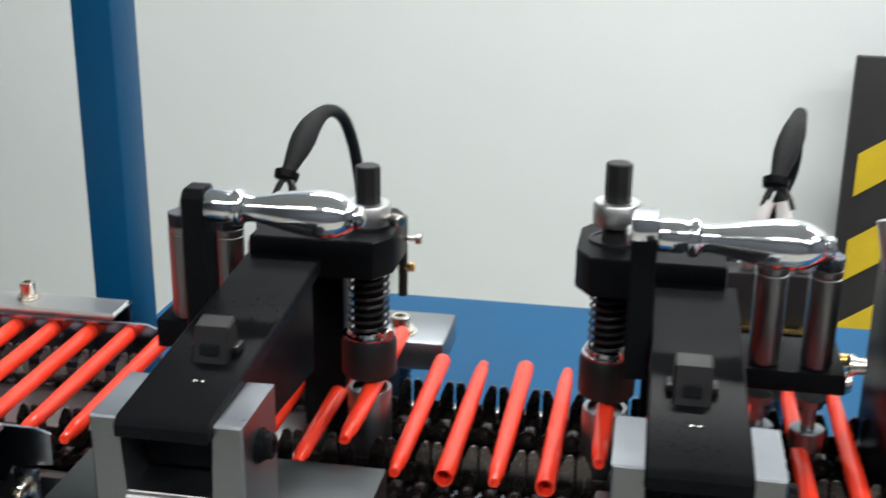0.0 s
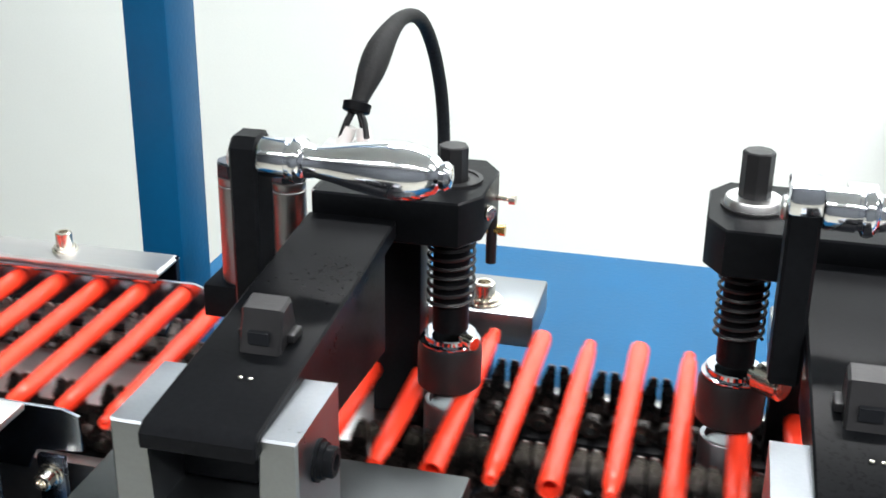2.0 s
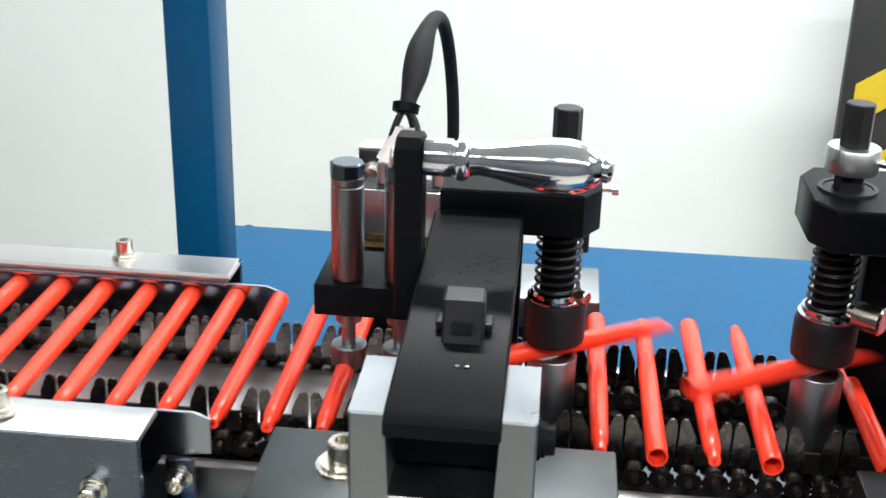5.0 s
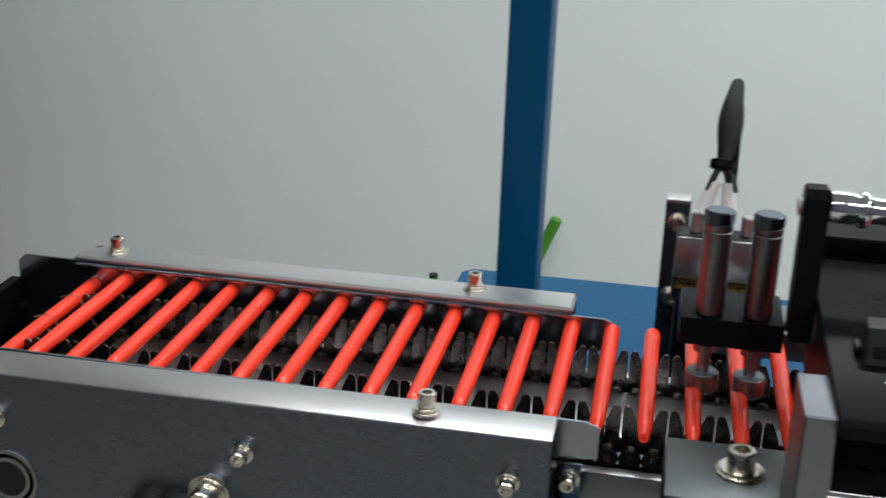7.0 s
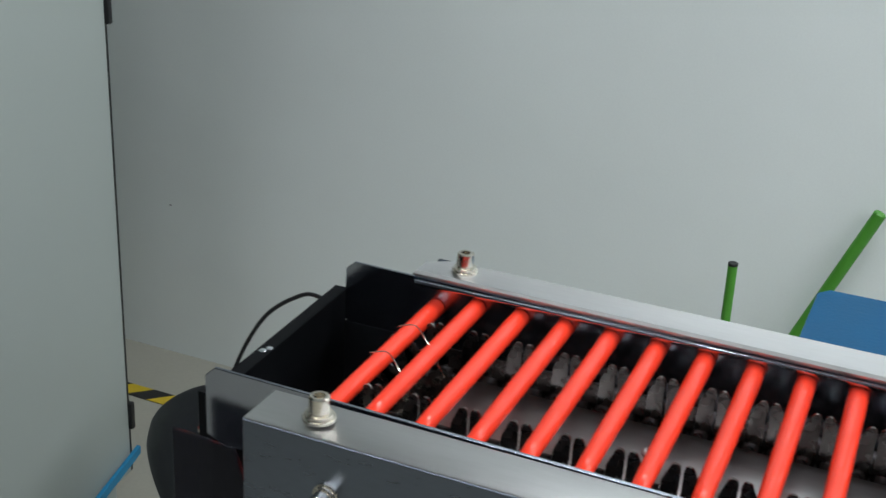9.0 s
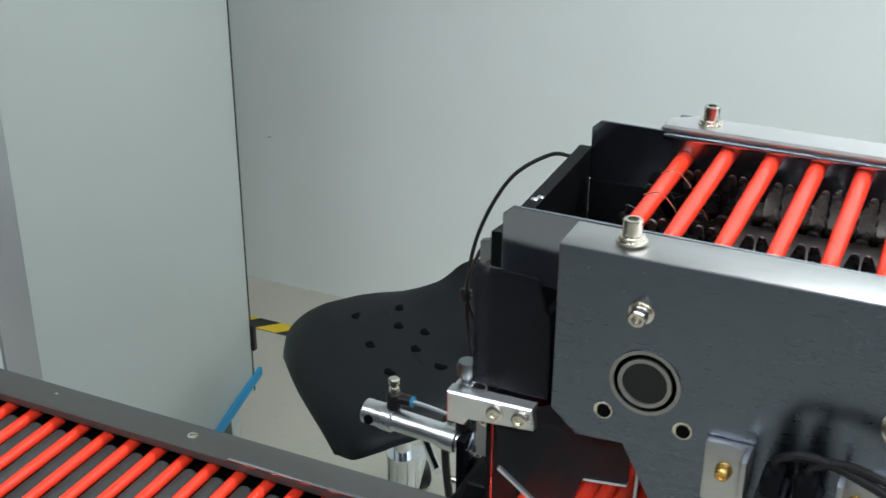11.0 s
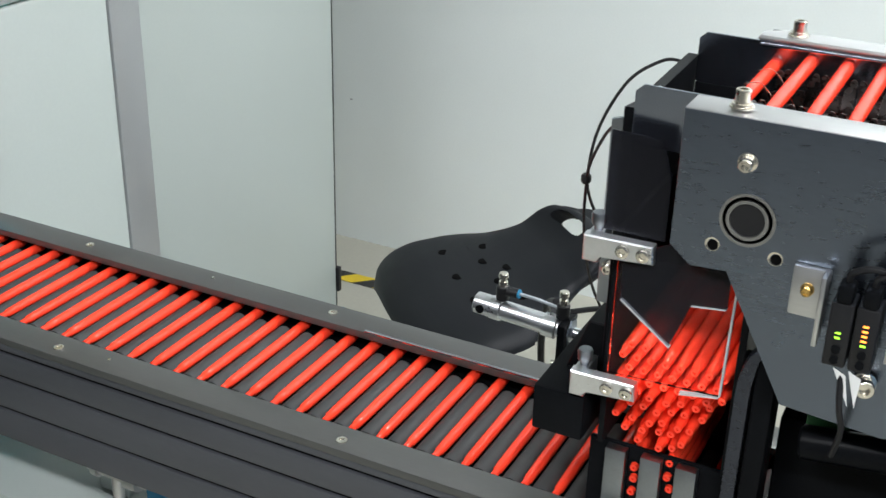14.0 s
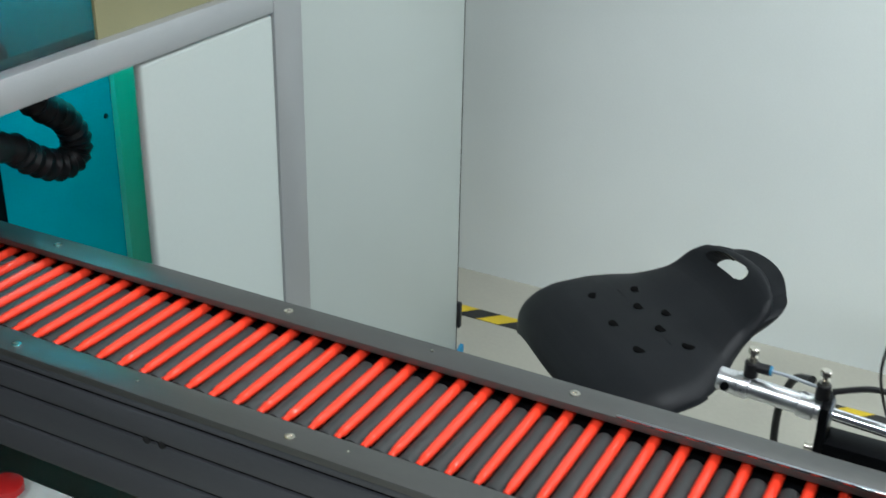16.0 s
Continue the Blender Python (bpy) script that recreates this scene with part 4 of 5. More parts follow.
pts = [(-1.06, -0.25, 0.86), (-1.06, -0.05, 0.835), (-1.06, 0.095, 0.789), (-1.06, 0.132, 0.764), (-1.06, 0.170, 0.742), (-1.06, 0.200, 0.743), (-1.06, 0.207, 0.764), (-1.06, 0.190, 0.795), (-1.06, 0.155, 0.822), (-1.06, 0.11, 0.87), (-1.06, 0.05, 0.98), (-1.06, 0.03, 1.1)]
part("hose", sweep(bmesh.new(), pts, lambda s: 0.0175 + 0.0022 * math.sin(s * 2 * math.pi * 30), 16), BLACKP, dk)
part("cuff", lathe(bmesh.new(), (-1.06, 0.031, 1.085), (0, 0, 1), [(0, 0.0205), (0.002, 0.0225), (0.030, 0.0225), (0.032, 0.0205)], 20), BLACK, dk, "smooth black end cuff")
dkc = thing("hose_clamp", "dark ring holding the hose to the cabinet's inner sheet", "clamp")
part("ring", lathe(bmesh.new(), (-1.06, -0.05, 0.835), (0, 1, -0.2), [(0, 0.022), (0.015, 0.022)], 24), BLACK, dkc)
part("stay", B(-1.18, -1.075, -0.05, -0.035, 0.825, 0.84), BLACK, dkc)

# ---- below the belt ----
bs = thing("base_cabinet", "light grey sheet-metal base beneath the belt", "cabinet")
part("body", B(-0.82, -0.40, -0.06, 0.10, 0.02, 0.45, 0.004), PANEL, bs)
part("plinth", B(-0.80, -0.42, -0.05, 0.09, FZ, 0.02), BLACK, bs)
part("stanchion", B(-0.62, -0.58, 0.0, 0.04, 0.45, 0.63, 0.002), PANEL, bs)
vl = thing("air_valve", "steel air valve with dark blue lever handles on the base", "valve")
part("body", lathe(bmesh.new(), (-0.585, -0.045, 0.523), (1, 0, 0), [(0, 0.006), (0.008, 0.006), (0.008, 0.010), (0.016, 0.010), (0.016, 0.007), (0.05, 0.007), (0.05, 0.011), (0.066, 0.011), (0.066, 0.006), (0.085, 0.006)], 16), STEEL, vl)
for k in range(2):
    part("lever", prism(bmesh.new(), [(-0.575 + k * 0.035, 0.53), (-0.567 + k * 0.035, 0.53), (-0.555 + k * 0.04, 0.556), (-0.568 + k * 0.04, 0.558)], -0.052, -0.047), NAVY, vl, "dark blue lever")
part("foot", cyl(bmesh.new(), (-0.55, -0.045, 0.45), (-0.55, -0.045, 0.52), 0.006, 14), STEEL, vl)
part("blue_plug", B(-0.505, -0.475, -0.055, -0.035, 0.505, 0.530, 0.003), BLUET, vl)
eb = thing("push_button", "red push button on a white box by the belt", "button")
part("box", B(-0.95, -0.86, -0.09, -0.02, 0.40, 0.475, 0.004), WHITEP, eb)
part("cap", lathe(bmesh.new(), (-0.925, -0.055, 0.475), (0, 0, 1), [(0, 0.012), (0.008, 0.012), (0.008, 0.02), (0.016, 0.02), (0.02, 0.015)], 24), REDB, eb)
part("post", B(-0.92, -0.89, -0.07, -0.04, FZ + 0.02, 0.40, 0.002), ALU, eb)
eb.location = (-0.035, 0, -0.02)

# ---- air cylinder behind the throat ----
ac = thing("air_cylinder", "small steel air cylinder with black flow controls", "cylinder")
CYY = 0.205
part("barrel", lathe(bmesh.new(), (-0.279, CYY, 0.672), (1, 0, -0.06), [(0, 0.010), (0.001, 0.0112), (0.017, 0.0112), (0.018, 0.0122), (0.029, 0.0122), (0.030, 0.0102), (0.075, 0.0102), (0.076, 0.0122), (0.090, 0.0122), (0.091, 0.0098), (0.098, 0.0098)], 26), ALUB, ac)
part("eye", cyl(bmesh.new(), (-0.270, CYY - 0.0125, 0.671), (-0.270, CYY + 0.0125, 0.671), 0.0045, 16), BLACK, ac)
part("nut", lathe(bmesh.new(), (-0.181, CYY, 0.666), (1, 0, -0.06), [(0, 0.0145), (0.008, 0.0145), (0.0085, 0.012)], 6), STEELD, ac)
part("piston_rod", cyl(bmesh.new(), (-0.173, CYY, 0.6655), (-0.10, CYY, 0.661), 0.006, 16), CHROME, ac)
for k, fx2 in enumerate((-0.250, -0.184)):
    fz = 0.682 - k * 0.004
    ff = part("flow_control", cyl(bmesh.new(), (fx2, CYY, fz), (fx2, CYY, fz + 0.016), 0.0068, 14, 0.001), BLACKP, ac)
    part("elbow", cyl(bmesh.new(), (fx2, CYY, fz + 0.011), (fx2 + 0.017 * (1 if k == 0 else -0.2), CYY, fz + 0.011), 0.0052, 12), BLACKP, ff)
    part("needle", lathe(bmesh.new(), (fx2, CYY, fz + 0.016), (0, 0, 1), [(0, 0.0045), (0.005, 0.0045), (0.005, 0.0028), (0.009, 0.0028), (0.009, 0.005), (0.0135, 0.005), (0.0145, 0.004)], 14), NICKEL, ff)
part("collet", cyl(bmesh.new(), (-0.236, CYY, 0.693), (-0.231, CYY, 0.693), 0.0048, 12), BLUET, ac)
part("air_tube", sweep(bmesh.new(), [(-0.232, CYY, 0.693), (-0.215, CYY - 0.002, 0.6935), (-0.198, CYY - 0.003, 0.692), (-0.186, CYY - 0.002, 0.690)], 0.0018, 10), TUBEC, ac)
part("mount", B(-0.182, -0.174, CYY - 0.02, CYY + 0.016, 0.615, 0.680, 0.001), BLACK, ac)
part("mount_arm", B(-0.1738, -0.05, CYY - 0.02, CYY + 0.012, 0.620, 0.645, 0.001), BLACK, ac)
part("mount_arm", B(-0.10, -0.05, CYY - 0.012, CYY + 0.012, 0.645, 0.70, 0.001), BLACK, ac)
part("mount_arm", B(-0.05, -0.035, 0.0752, CYY + 0.012, 0.62, 0.80, 0.001), BLACK, ac)
cap_screw(ac, (-0.182, CYY - 0.006, 0.628), (-1, 0, 0), 0.004, 0.006, 0.006)
ac.location = (0.006, 0, 0.004)
cbl = thing("sensor_cable", "two thin black cables tied together, arching out of the chute", "cable")
part("cable", sweep(bmesh.new(), [(-0.046, 0.058, 1.006), (-0.062, 0.062, 1.003), (-0.086, 0.058, 0.984), (-0.104, 0.052, 0.945), (-0.1085, 0.047, 0.905), (-0.119, 0.08, 0.84), (-0.128, 0.14, 0.76), (-0.120, 0.19, 0.69)], 0.0013, 8), BLACKP, cbl)
part("cable", sweep(bmesh.new(), [(-0.062, -0.02, 0.982), (-0.085, 0.01, 0.955), (-0.108, 0.045, 0.905), (-0.100, 0.06, 0.865), (-0.075, 0.07, 0.84), (-0.052, 0.075, 0.83)], 0.0013, 8), BLACKP, cbl)
part("knot", lathe(bmesh.new(), (-0.109, 0.046, 0.9), (0, 0, 1), [(0, 0.003), (0.002, 0.0042), (0.006, 0.0042), (0.008, 0.003)], 10), BLACKP, cbl)
part("hose", sweep(bmesh.new(), [(-0.17, CYY, 0.692), (-0.13, CYY + 0.01, 0.70), (-0.09, CYY + 0.005, 0.688), (-0.055, CYY - 0.03, 0.68)], 0.003, 8), BLACKP, cbl)
part("hose", sweep(bmesh.new(), [(-0.19, CYY + 0.01, 0.693), (-0.215, CYY + 0.05, 0.66), (-0.225, CYY + 0.07, 0.58), (-0.2, CYY + 0.06, 0.42), (-0.17, CYY + 0.02, 0.2), (-0.17, CYY + 0.02, FZ + 0.004)], 0.004, 8), BLACKP, cbl)


# ---- stool ----
def table(rows, x):
    for (a, b), (c, d) in zip(rows, rows[1:]):
        if x <= c:
            s = min(max((x - a) / (c - a), 0), 1)
            return b + (d - b) * s
    return rows[-1][1]


def stool():
    t = thing("work_stool", "black moulded polyurethane stool with a grip slot, chrome base", "stool", at=(-0.520, 0.768, FZ))
    t.rotation_euler = (0, 0, radians(-44))
    half_w = [(-0.157, 0.125), (-0.150, 0.160), (-0.135, 0.180), (-0.11, 0.192), (-0.07, 0.198), (-0.02, 0.193), (0.02, 0.178), (0.05, 0.156), (0.08, 0.136), (0.11, 0.122), (0.145, 0.116), (0.168, 0.106), (0.180, 0.090), (0.186, 0.065)]
    height = [(-0.157, 0.352), (-0.135, 0.374), (-0.09, 0.392), (-0.02, 0.401), (0.04, 0.410), (0.08, 0.423), (0.12, 0.437), (0.16, 0.465), (0.186, 0.475)]
    bm = bmesh.new()
    N, M = 180, 168

    def surf(a, b):
        w = sum(table(half_w, b + d) for d in (-0.008, -0.004, 0, 0.004, 0.008)) / 5
        z = sum(table(height, b + d) for d in (-0.016, -0.008, 0, 0.008, 0.016)) / 5
        back = min(max((b - 0.05) / 0.1, 0), 1)
        z += (0.004 * a * a - 0.024 * abs(a) ** 3) * (1 - back) - 0.012 * back * abs(a) ** 3
        bb = b + 0.012 * a * a * (1 - back) * (1 if b < 0 else 0.3) - 0.018 * back * a * a
        return Vector((a * w, bb, z - FZ))
    top, bot = {}, {}

    def hole(i, j):
        x = (2 * (i + 0.5) / N - 1) * 0.117
        b = -0.157 + 0.343 * (j + 0.5) / M
        return (abs(x + 0.024) / 0.050) ** 4 + (abs(b - 0.152) / 0.0115) ** 3 < 1
    for i in range(N + 1):
        for j in range(M + 1):
            b = -0.157 + 0.343 * j / M
            p = surf(2 * i / N - 1, b)
            e = min(min(i, N - i) / 14.0, min(j, M - j) / 14.0, 1.0)
            round_off = 1 - math.sqrt(max(0.0, 1 - (1 - e) ** 2))
            back = min(max((b - 0.05) / 0.1, 0), 1)
            th = (0.044 - 0.016 * abs(2 * i / N - 1) ** 2) * (1 - back) + 0.030 * back
            top[i, j] = bm.verts.new(p - Vector((0, 0, 0.015 * round_off)))
            q = p - Vector((0, -th * 0.8 * back, th * (1 - 0.35 * back)))
            aa = 2 * i / N - 1
            q.x *= 1 - 0.30 * (1 - back) * aa * aa
            q.y += 0.050 * (1 - back) * max(0.0, 1 - j / (0.4 * M)) ** 2
            bot[i, j] = bm.verts.new(q + Vector((0, 0, 0.012 * round_off)))
    for i in range(N):
        for j in range(M):
            if hole(i, j):
                continue
            bm.faces.new((top[i, j], top[i + 1, j], top[i + 1, j + 1], top[i, j + 1]))
            bm.faces.new((bot[i, j], bot[i, j + 1], bot[i + 1, j + 1], bot[i + 1, j]))
            for (di, dj, a, b) in ((0, -1, (i, j), (i + 1, j)), (1, 0, (i + 1, j), (i + 1, j + 1)), (0, 1, (i + 1, j + 1), (i, j + 1)), (-1, 0, (i, j + 1), (i, j))):
                ii, jj = i + di, j + dj
                if not (0 <= ii < N and 0 <= jj < M) or hole(ii, jj):
                    bm.faces.new((top[b], top[a], bot[a], bot[b]))
    seat = part("seat", bm, STOOLM, t)
    # Black discs on the seat paint the shade of its vent holes.
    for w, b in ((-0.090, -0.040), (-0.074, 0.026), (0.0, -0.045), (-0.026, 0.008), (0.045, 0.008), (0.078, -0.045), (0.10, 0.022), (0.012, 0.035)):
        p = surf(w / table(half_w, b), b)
        part("vent_shade_disc", lathe(bmesh.new(), p - Vector((0, 0, 0.004)), (0, 0, 1), [(0, 0.0100), (0.0040, 0.0100), (0.0043, 0.0090)], 16), HOLE_SHADE, seat)
    part("column", lathe(bmesh.new(), (0, 0, 0.10), (0, 0, 1), [(0, 0.025), (0.16, 0.025), (0.16, 0.014), (0.30, 0.014)], 20), CHROME, t, "chrome gas column")
    part("tilt_plate", B(-0.08, 0.08, -0.08, 0.08, 0.396, 0.410, 0.003), BLACK, t)
    part("lever", cyl(bmesh.new(), (0.02, 0, 0.375), (0.20, -0.02, 0.365), 0.006, 12), CHROME, t)
    for k in range(5):
        a = radians(72 * k + 10)
        leg = part("leg", sweep(bmesh.new(), [(0.02 * math.cos(a), 0.02 * math.sin(a), 0.13), (0.15 * math.cos(a), 0.15 * math.sin(a), 0.10), (0.27 * math.cos(a), 0.27 * math.sin(a), 0.07)], 0.014, 10), CHROME, t)
        part("caster", cyl(bmesh.new(), (0.27 * math.cos(a), 0.27 * math.sin(a) - 0.012, 0.029), (0.27 * math.cos(a), 0.27 * math.sin(a) + 0.012, 0.029), 0.029, 18, 0.004), BLACKP, leg)
    return t


stool()

# ---- chain: links with paired fins, running round the end wheel ----
WX, WZ, WR = 0.044, 0.961, PZ - 0.961


def on_chain(k):
    """Pose of chain slot k: along the straight run, round the wheel and back below."""
    x = X0 + k * PITCH
    if x >= WX:
        return pose(x, 0, PZ)
    a = (WX - x) / WR
    if a <= math.pi:
        return pose(WX - WR * math.sin(a), 0, WZ + WR * math.cos(a), 0, -math.degrees(a), 0)
    return pose(WX + (a - math.pi) * WR, 0, WZ - WR, 0, -180, 0)


ADV = [0.24, 1.71, 3.15, 4.35, 5.50, 6.93, 8.40, 9.87, 11.31, 12.74, 14.20, 15.66]
MOVE = 0.37
EASE = ((0.12, 0.22), (0.24, 0.66))


def rest(c):
    """The chain's rest shifts by part of a pitch after the fourth step."""
    return 0.21 if c < 4 else 0.0


chain = thing("roller_chain", "oily steel roller chains with paired upright fins", "chain")
LINKS = []
lm = bmesh.new()
half = [(0.0121, -0.003), (0.0116, -0.0008), (0.0104, 0.0003), (0.0086, 0.0002), (0.0074, -0.0012), (0.0040, -0.0095), (0.0036, -0.024), (0.0121, -0.024)]
prism(lm, half, -0.0008, 0.0008)
prism(lm, [(-a, b) for a, b in half[::-1]], -0.0008, 0.0008)
prism(lm, [(0.0036, -0.0130), (-0.0036, -0.0130), (-0.0036, -0.024), (0.0036, -0.024)], -0.0007, 0.0007, mi=1)
for cx in (-0.00635, 0.00635):
    for yy in (-0.0068, 0.0068):
        oct8 = [(cx + 0.0066 * math.cos(a) * (1 if abs(math.cos(a)) > 0.5 else 0.9), -0.0295 + 0.0052 * math.sin(a)) for a in (2 * math.pi * i / 10 for i in range(10))]
        prism(lm, oct8, yy - 0.0007, yy + 0.0007, mi=1)
    cyl(lm, (cx, -0.0062, -0.0295), (cx, 0.0062, -0.0295), 0.0042, 10, mi=1)
    cyl(lm, (cx, -0.0094, -0.0295), (cx, 0.0085, -0.0295), 0.0022, 8, mi=2)
link_mesh = part("chain_link", lm, [FINM, CHAINM, NICKEL], chain)
LK = link_mesh.data
for row in (-0.034, 0.041):
    for k in range(-26, 44):
        ob = link_mesh if (row < 0 and k == -26) else new("chain_link", LK)
        ob.parent = chain
        LINKS.append((ob, k, row))
sprockets = []
for row in (-0.034, 0.041):
    pts = []
    for i in range(54):
        a = 2 * math.pi * i / 54
        r = 0.0275 if i % 3 else 0.0225
        pts.append((r * math.cos(a), r * math.sin(a)))
    s = part("sprocket", prism(bmesh.new(), pts, row - 0.002, row + 0.002), CHAINM, chain)
    sprockets.append(s)

# ---- pens ----
bm = lathe(bmesh.new(), (0, -0.0695, 0), (0, 1, 0), [(0.002, 0.0008), (0.0, 0.0011), (0.0, 0.0027), (0.0008, 0.0030), (0.0075, 0.0031), (0.0085, 0.0039), (0.018, 0.0043), (0.045, 0.0047), (0.128, 0.0051), (0.1385, 0.0051), (0.1392, 0.0048), (0.139, 0.0040), (0.118, 0.0038)], 20)
pen0 = tagged(link("pen_barrel", bm, PEN), "orange-red plastic pen barrel with stepped tip, on the chain", "pen", "pens on the chain")
CHAIN_PENS = []
for k in range(-15, 43):
    ob = pen0 if k == -15 else copy_thing(pen0, Matrix.Identity(4))
    CHAIN_PENS.append((ob, k))
BELT_PENS = []
for i in range(-33, 18):
    ob = tagged(copy_thing(pen0, Matrix.Identity(4)), "orange-red plastic pen barrel lying between dark rollers", "pen", "pens on the roller belt")
    BELT_PENS.append((ob, i))
# the heap inside the chute
rows = [(z, [-0.0100, 0.0152]) for z in (0.7215, 0.7320, 0.7425, 0.7530)] + [(0.7635, [-0.0105, 0.005, 0.0155]), (0.7735, [-0.020, -0.0095, 0.001, 0.0115, 0.022]), (0.7835, [-0.026, -0.0155, -0.005, 0.0055, 0.016, 0.0265]), (0.7930, [-0.021, -0.0105, 0.0005, 0.011, 0.0215, 0.032]),
        (0.8025, [-0.026, -0.0155, -0.005, 0.0055, 0.016, 0.0265, 0.037]), (0.8120, [-0.0285, -0.018, 0.0345, 0.0445])]
rng = random.Random(4)
for z, xs in rows:
    for x in xs:
        m = pose(x + rng.uniform(-0.0006, 0.0006), -0.006 + rng.uniform(-0.006, 0.004), z + rng.uniform(-0.0006, 0.0006), rng.uniform(-1.2, 1.2), rng.uniform(-180, 180), rng.uniform(-1.5, 1.5))
        tagged(copy_thing(pen0, m), "orange-red plastic pen barrel heaped in the chute", "pen", "pens in the chute")
LAND = [(x, 0.8120) for x in (-0.0075, 0.003, 0.0135, 0.024)]
LAND += [(-0.023 + 0.0105 * k, 0.8213) for k in range(7)] + [(-0.0285 + 0.0104 * k, 0.8306) for k in range(8)]
LAND += [(-0.023 + 0.0105 * k, 0.8399) for k in range(7)] + [(-0.0285 + 0.0104 * k, 0.8492) for k in range(8)]
# wire hold-down springs at the end wheel
for yy in (-0.012, 0.022):
    ws = thing("wire_spring", "thin bent wire holding pens at the end wheel", "wire", "wire springs")
    part("wire", sweep(bmesh.new(), [(0.046, yy, 0.997), (0.040, yy, 1.006), (0.033, yy + 0.002, 1.0155), (0.025, yy + 0.006, 1.0195), (0.017, yy + 0.003, 1.0185)], 0.00035, 6), NICKEL, ws)


# ---- what moves ----
BELT_STEPS = [11.6, 13.05, 14.33, 15.38]


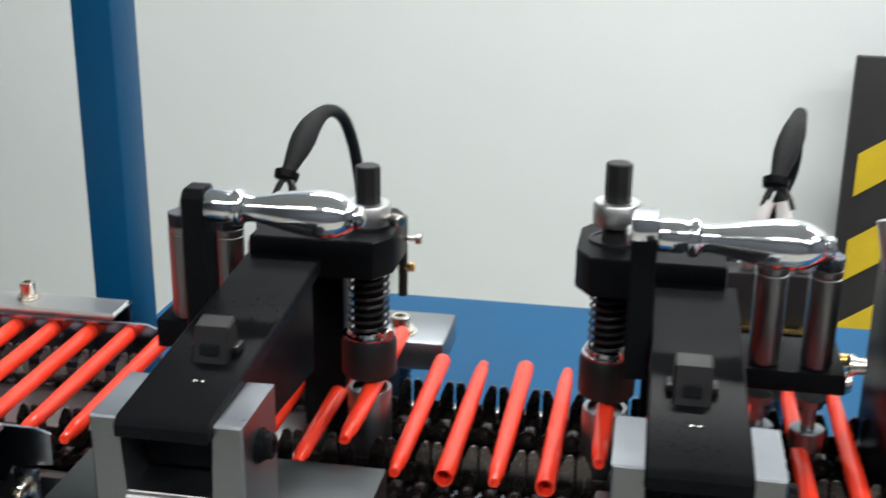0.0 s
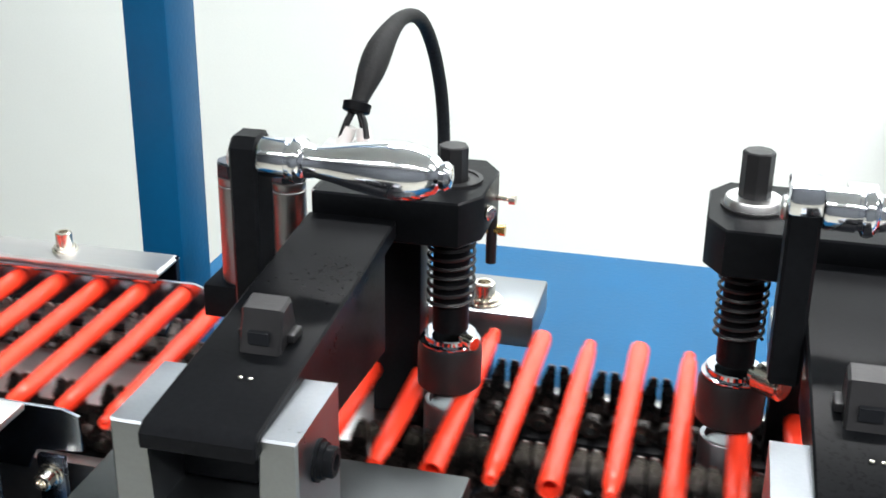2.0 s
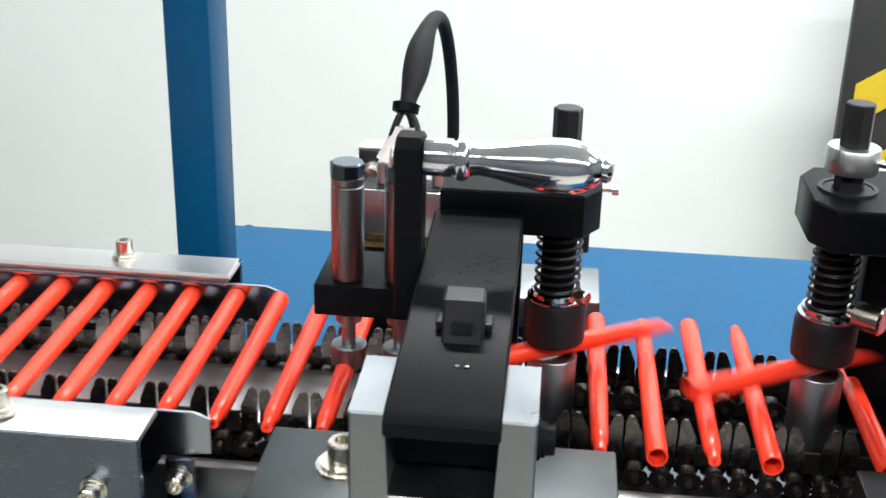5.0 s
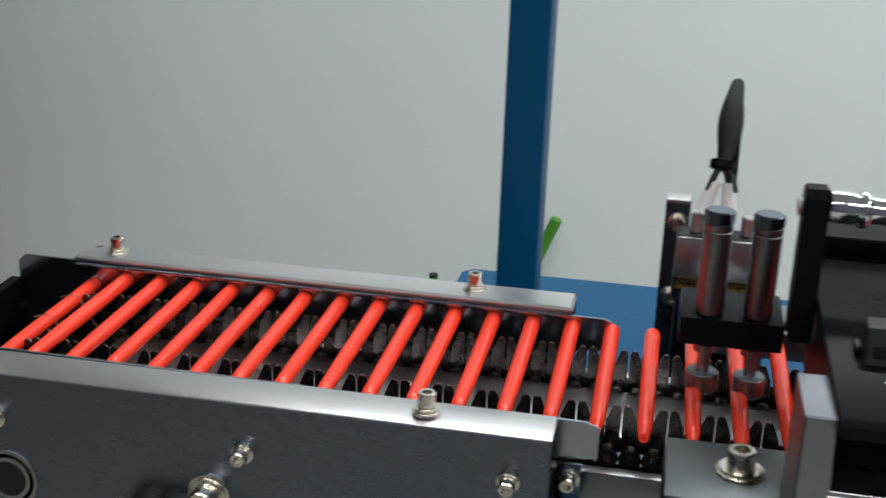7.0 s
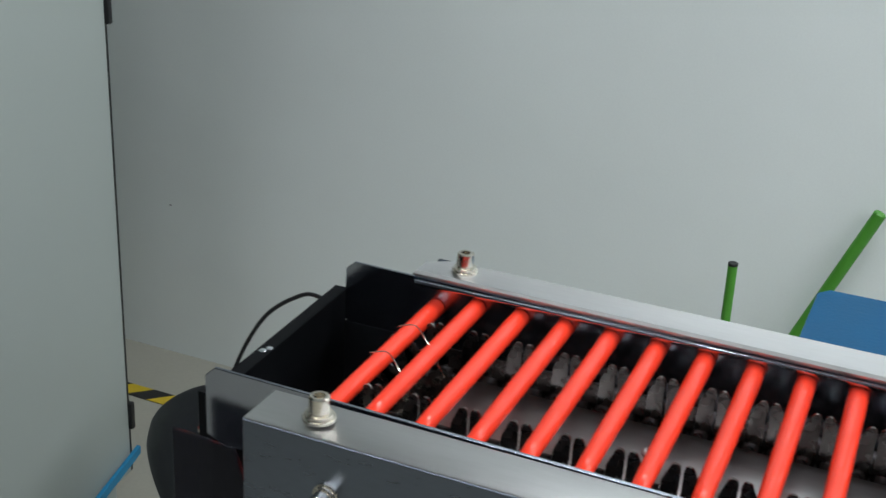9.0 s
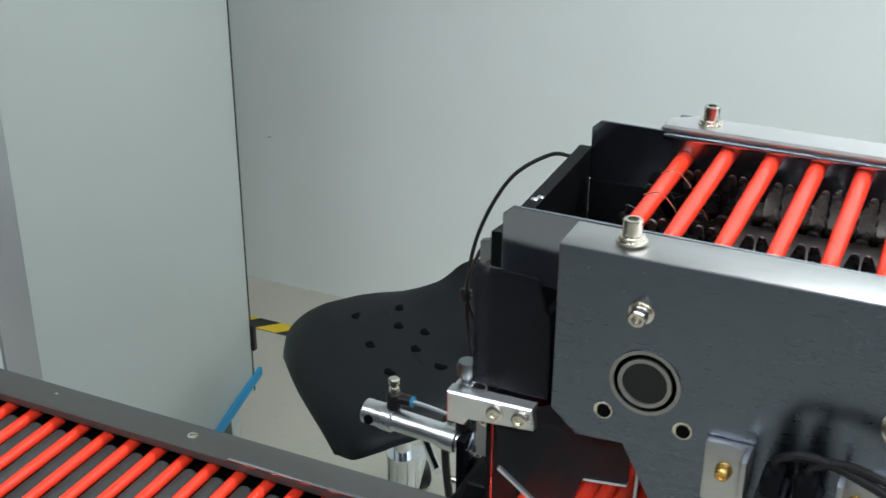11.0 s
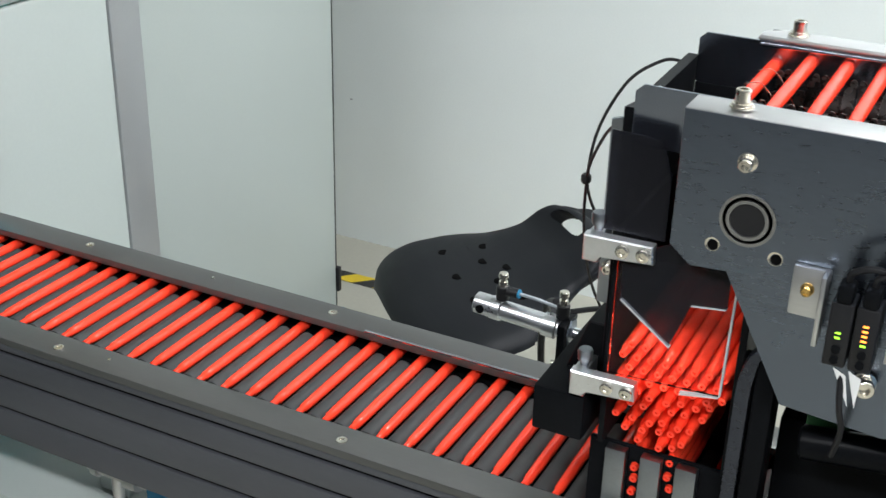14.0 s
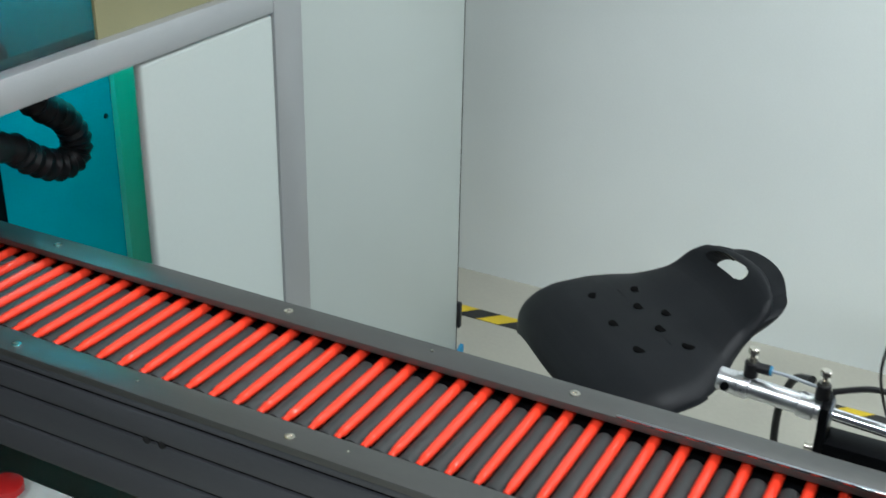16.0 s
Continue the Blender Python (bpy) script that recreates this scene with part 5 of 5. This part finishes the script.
def motions():
    hold = {}
    starts = [-1.22] + ADV
    # the cables dip and tip over while the pens are turned
    dips = [(0.0, 0.65), (0.05, 0.6), (0.2, 0), (0.82, 0), (0.95, 1), (1.48, 1), (1.58, 0), (2.25, 0), (2.45, 1), (2.88, 1), (3.0, 0), (16.0, 0)]
    for ob, vx in zip(CABLES, (0.430, 0.750)):
        p = Vector((vx, 0.163, 1.107))
        walk(ob, [(t, Matrix.Translation(p - Vector((0, 0, 0.008 * d))) @ Matrix.Rotation(radians(-13.0 * d), 4, "X") @ Matrix.Translation(-p)) for t, d in dips])
    for i, a in enumerate(starts):
        nxt = starts[i + 1] if i + 1 < len(starts) else a + 1.45
        hold[a] = nxt - 0.10

    def lift_rows(a):
        e = hold[a]
        return [(a + 0.54, 0.0), (a + 0.64, LIFT), (e, LIFT), (e + 0.10, 0.0)]

    for ob, px in ((sp1, S1X), (sp2, S2X), (cup1, S1X), (cup2, S2X)):
        rows = []
        for a in starts:
            rows += [(t, z) for t, z in lift_rows(a) if 0.0 < t < 16.0]
        first = LIFT if hold[starts[0]] > 0 else 0.0
        last = rows[-1][1]
        rows = [(0.0, first)] + rows + [(16.0, last)]
        walk(ob, [(t, pose(px, 0, PZ + z)) for t, z in rows])
    for ob, k, row in LINKS:
        off = pose(0, row, 0)
        rows = [(0.0, on_chain(k + rest(0)) @ off)]
        for c, a in enumerate(ADV):
            k0, k1 = k - 2 * c + rest(c), k - 2 * c - 2 + rest(c + 1)
            rows.append((a, on_chain(k0) @ off))
            for d, f in EASE:
                if a + d < 16.0:
                    rows.append((a + d, on_chain(k0 + (k1 - k0) * f) @ off))
            if a + MOVE < 16.0:
                rows.append((a + MOVE, on_chain(k1) @ off))
        if rows[-1][0] < 16.0:
            rows.append((16.0, rows[-1][1]) if ADV[-1] + MOVE < 16.0 else (16.0, on_chain(k - 2 * len(ADV) + 0.14) @ off))
        walk(ob, rows)
    step = math.degrees(2 * PITCH / WR)
    for s in sprockets:
        rows = [(0.0, pose(WX, 0, WZ))]
        for c, a in enumerate(ADV):
            rows.append((a, pose(WX, 0, WZ, 0, -step * c, 0)))
            if a + MOVE < 16.0:
                rows.append((a + MOVE, pose(WX, 0, WZ, 0, -step * (c + 1), 0)))
        rows.append((16.0, pose(WX, 0, WZ, 0, -step * (len(ADV) - 0.4), 0)))
        walk(s, rows)
    land = list(LAND)
    for ob, k in sorted(CHAIN_PENS, key=lambda p: p[1]):
        slot, turn, rows, gone, ph = k, (0 if k < 6 or (k % 2 and k < 11) else 180), [], False, rest(0)
        spin = random.Random(k + 50).uniform(-170, 170)

        def at(kk, z=0.0, tr=0):
            return on_chain(kk + ph) @ pose(0, 0.0004, z) @ pose(0, 0, 0, 0, 0, tr)

        # a pen already held and turned when the clip begins
        e0 = hold[starts[0]]
        if slot in (6, 11):
            turn = 0
            rows += [(0.0, at(slot, LIFT, 0)), (e0, at(slot, LIFT, 0)), (e0 + 0.10, at(slot, 0, 0))]
        else:
            rows.append((0.0, at(slot, 0, turn)))
        for c, a in enumerate(ADV):
            if gone:
                break
            ph = rest(c)
            rows.append((a, at(slot, 0, turn)))
            slot -= 2
            ph = rest(c + 1)
            if X0 + slot * PITCH > WX - 1.9 * PITCH:
                k0, k1 = slot + 2 + rest(c) - ph, slot
                for d, f in EASE:
                    if a + d < 16.0:
                        rows.append((a + d, at(k0 + (k1 - k0) * f, 0, turn)))
                if a + MOVE < 16.0:
                    rows.append((a + MOVE, at(slot, 0, turn)))
                if slot in (6, 11) and a + 0.40 < 16.0:
                    for t, z in lift_rows(a)[:2]:
                        if t < 16.0:
                            rows.append((t, at(slot, z, turn)))
                    for s in (1, 2, 3):
                        if a + 0.59 + 0.058 * s < 16.0:
                            rows.append((a + 0.59 + 0.058 * s, at(slot, LIFT, 180 - 60 * s)))
                    turn = 0
                    for t, z in lift_rows(a)[2:]:
                        if t < 16.0:
                            rows.append((t, at(slot, z, turn)))
            else:
                # over the wheel and down on the heap
                lx, lz = land.pop(0)
                last = (slot + 2) * PITCH + X0
                d = 0.09 if last < WX - PITCH * 1.2 else 0.20
                rows.append((a + 0.12, at(slot + 1.6, 0, turn)))
                if d > 0.1:
                    rows.append((a + 0.22, at(slot + 0.8, 0, turn)))
                rows.append((a + d + 0.10, pose(-0.016, -0.003, 0.985, 0, -60, 0)))
                rows.append((a + d + 0.17, pose(-0.020, -0.004, 0.945, 4, -100, 2)))
                rows.append((a + d + 0.27, pose((lx - 0.018) / 2, -0.006, 0.900, 3, -130, -2)))
                rows.append((a + d + 0.34, pose(lx, -0.006, lz, 0, -150, 0)))
                gone = True
        rows = [r for r in rows if r[0] < 16.0]
        rows.append((16.0, at(slot + 0.14, 0, turn) if not gone and ADV[-1] + MOVE > 16.0 else rows[-1][1]))
        walk(ob, rows)
    for ob, i in ROLL + BELT_PENS:
        pen = ob.name.startswith("pen")
        rl = ob.name.startswith("roller")

        def bx(n):
            x = BX0 + (i + len(BELT_STEPS) - 1 - n) * BP
            return pose(x, 0.0105, BPZ) if pen else pose(x + 0.5 * BP, 0.0, BPZ - 0.0075, 0, -110.0 * n * 0.4, 0) if rl else pose(x, 0, BPZ - 0.012)
        rows = [(0.0, bx(0))]
        for n, a in enumerate(BELT_STEPS):
            rows += [(a, bx(n)), (a + 0.34, bx(n + 1))]
        rows.append((16.0, bx(len(BELT_STEPS))))
        walk(ob, rows)


motions()
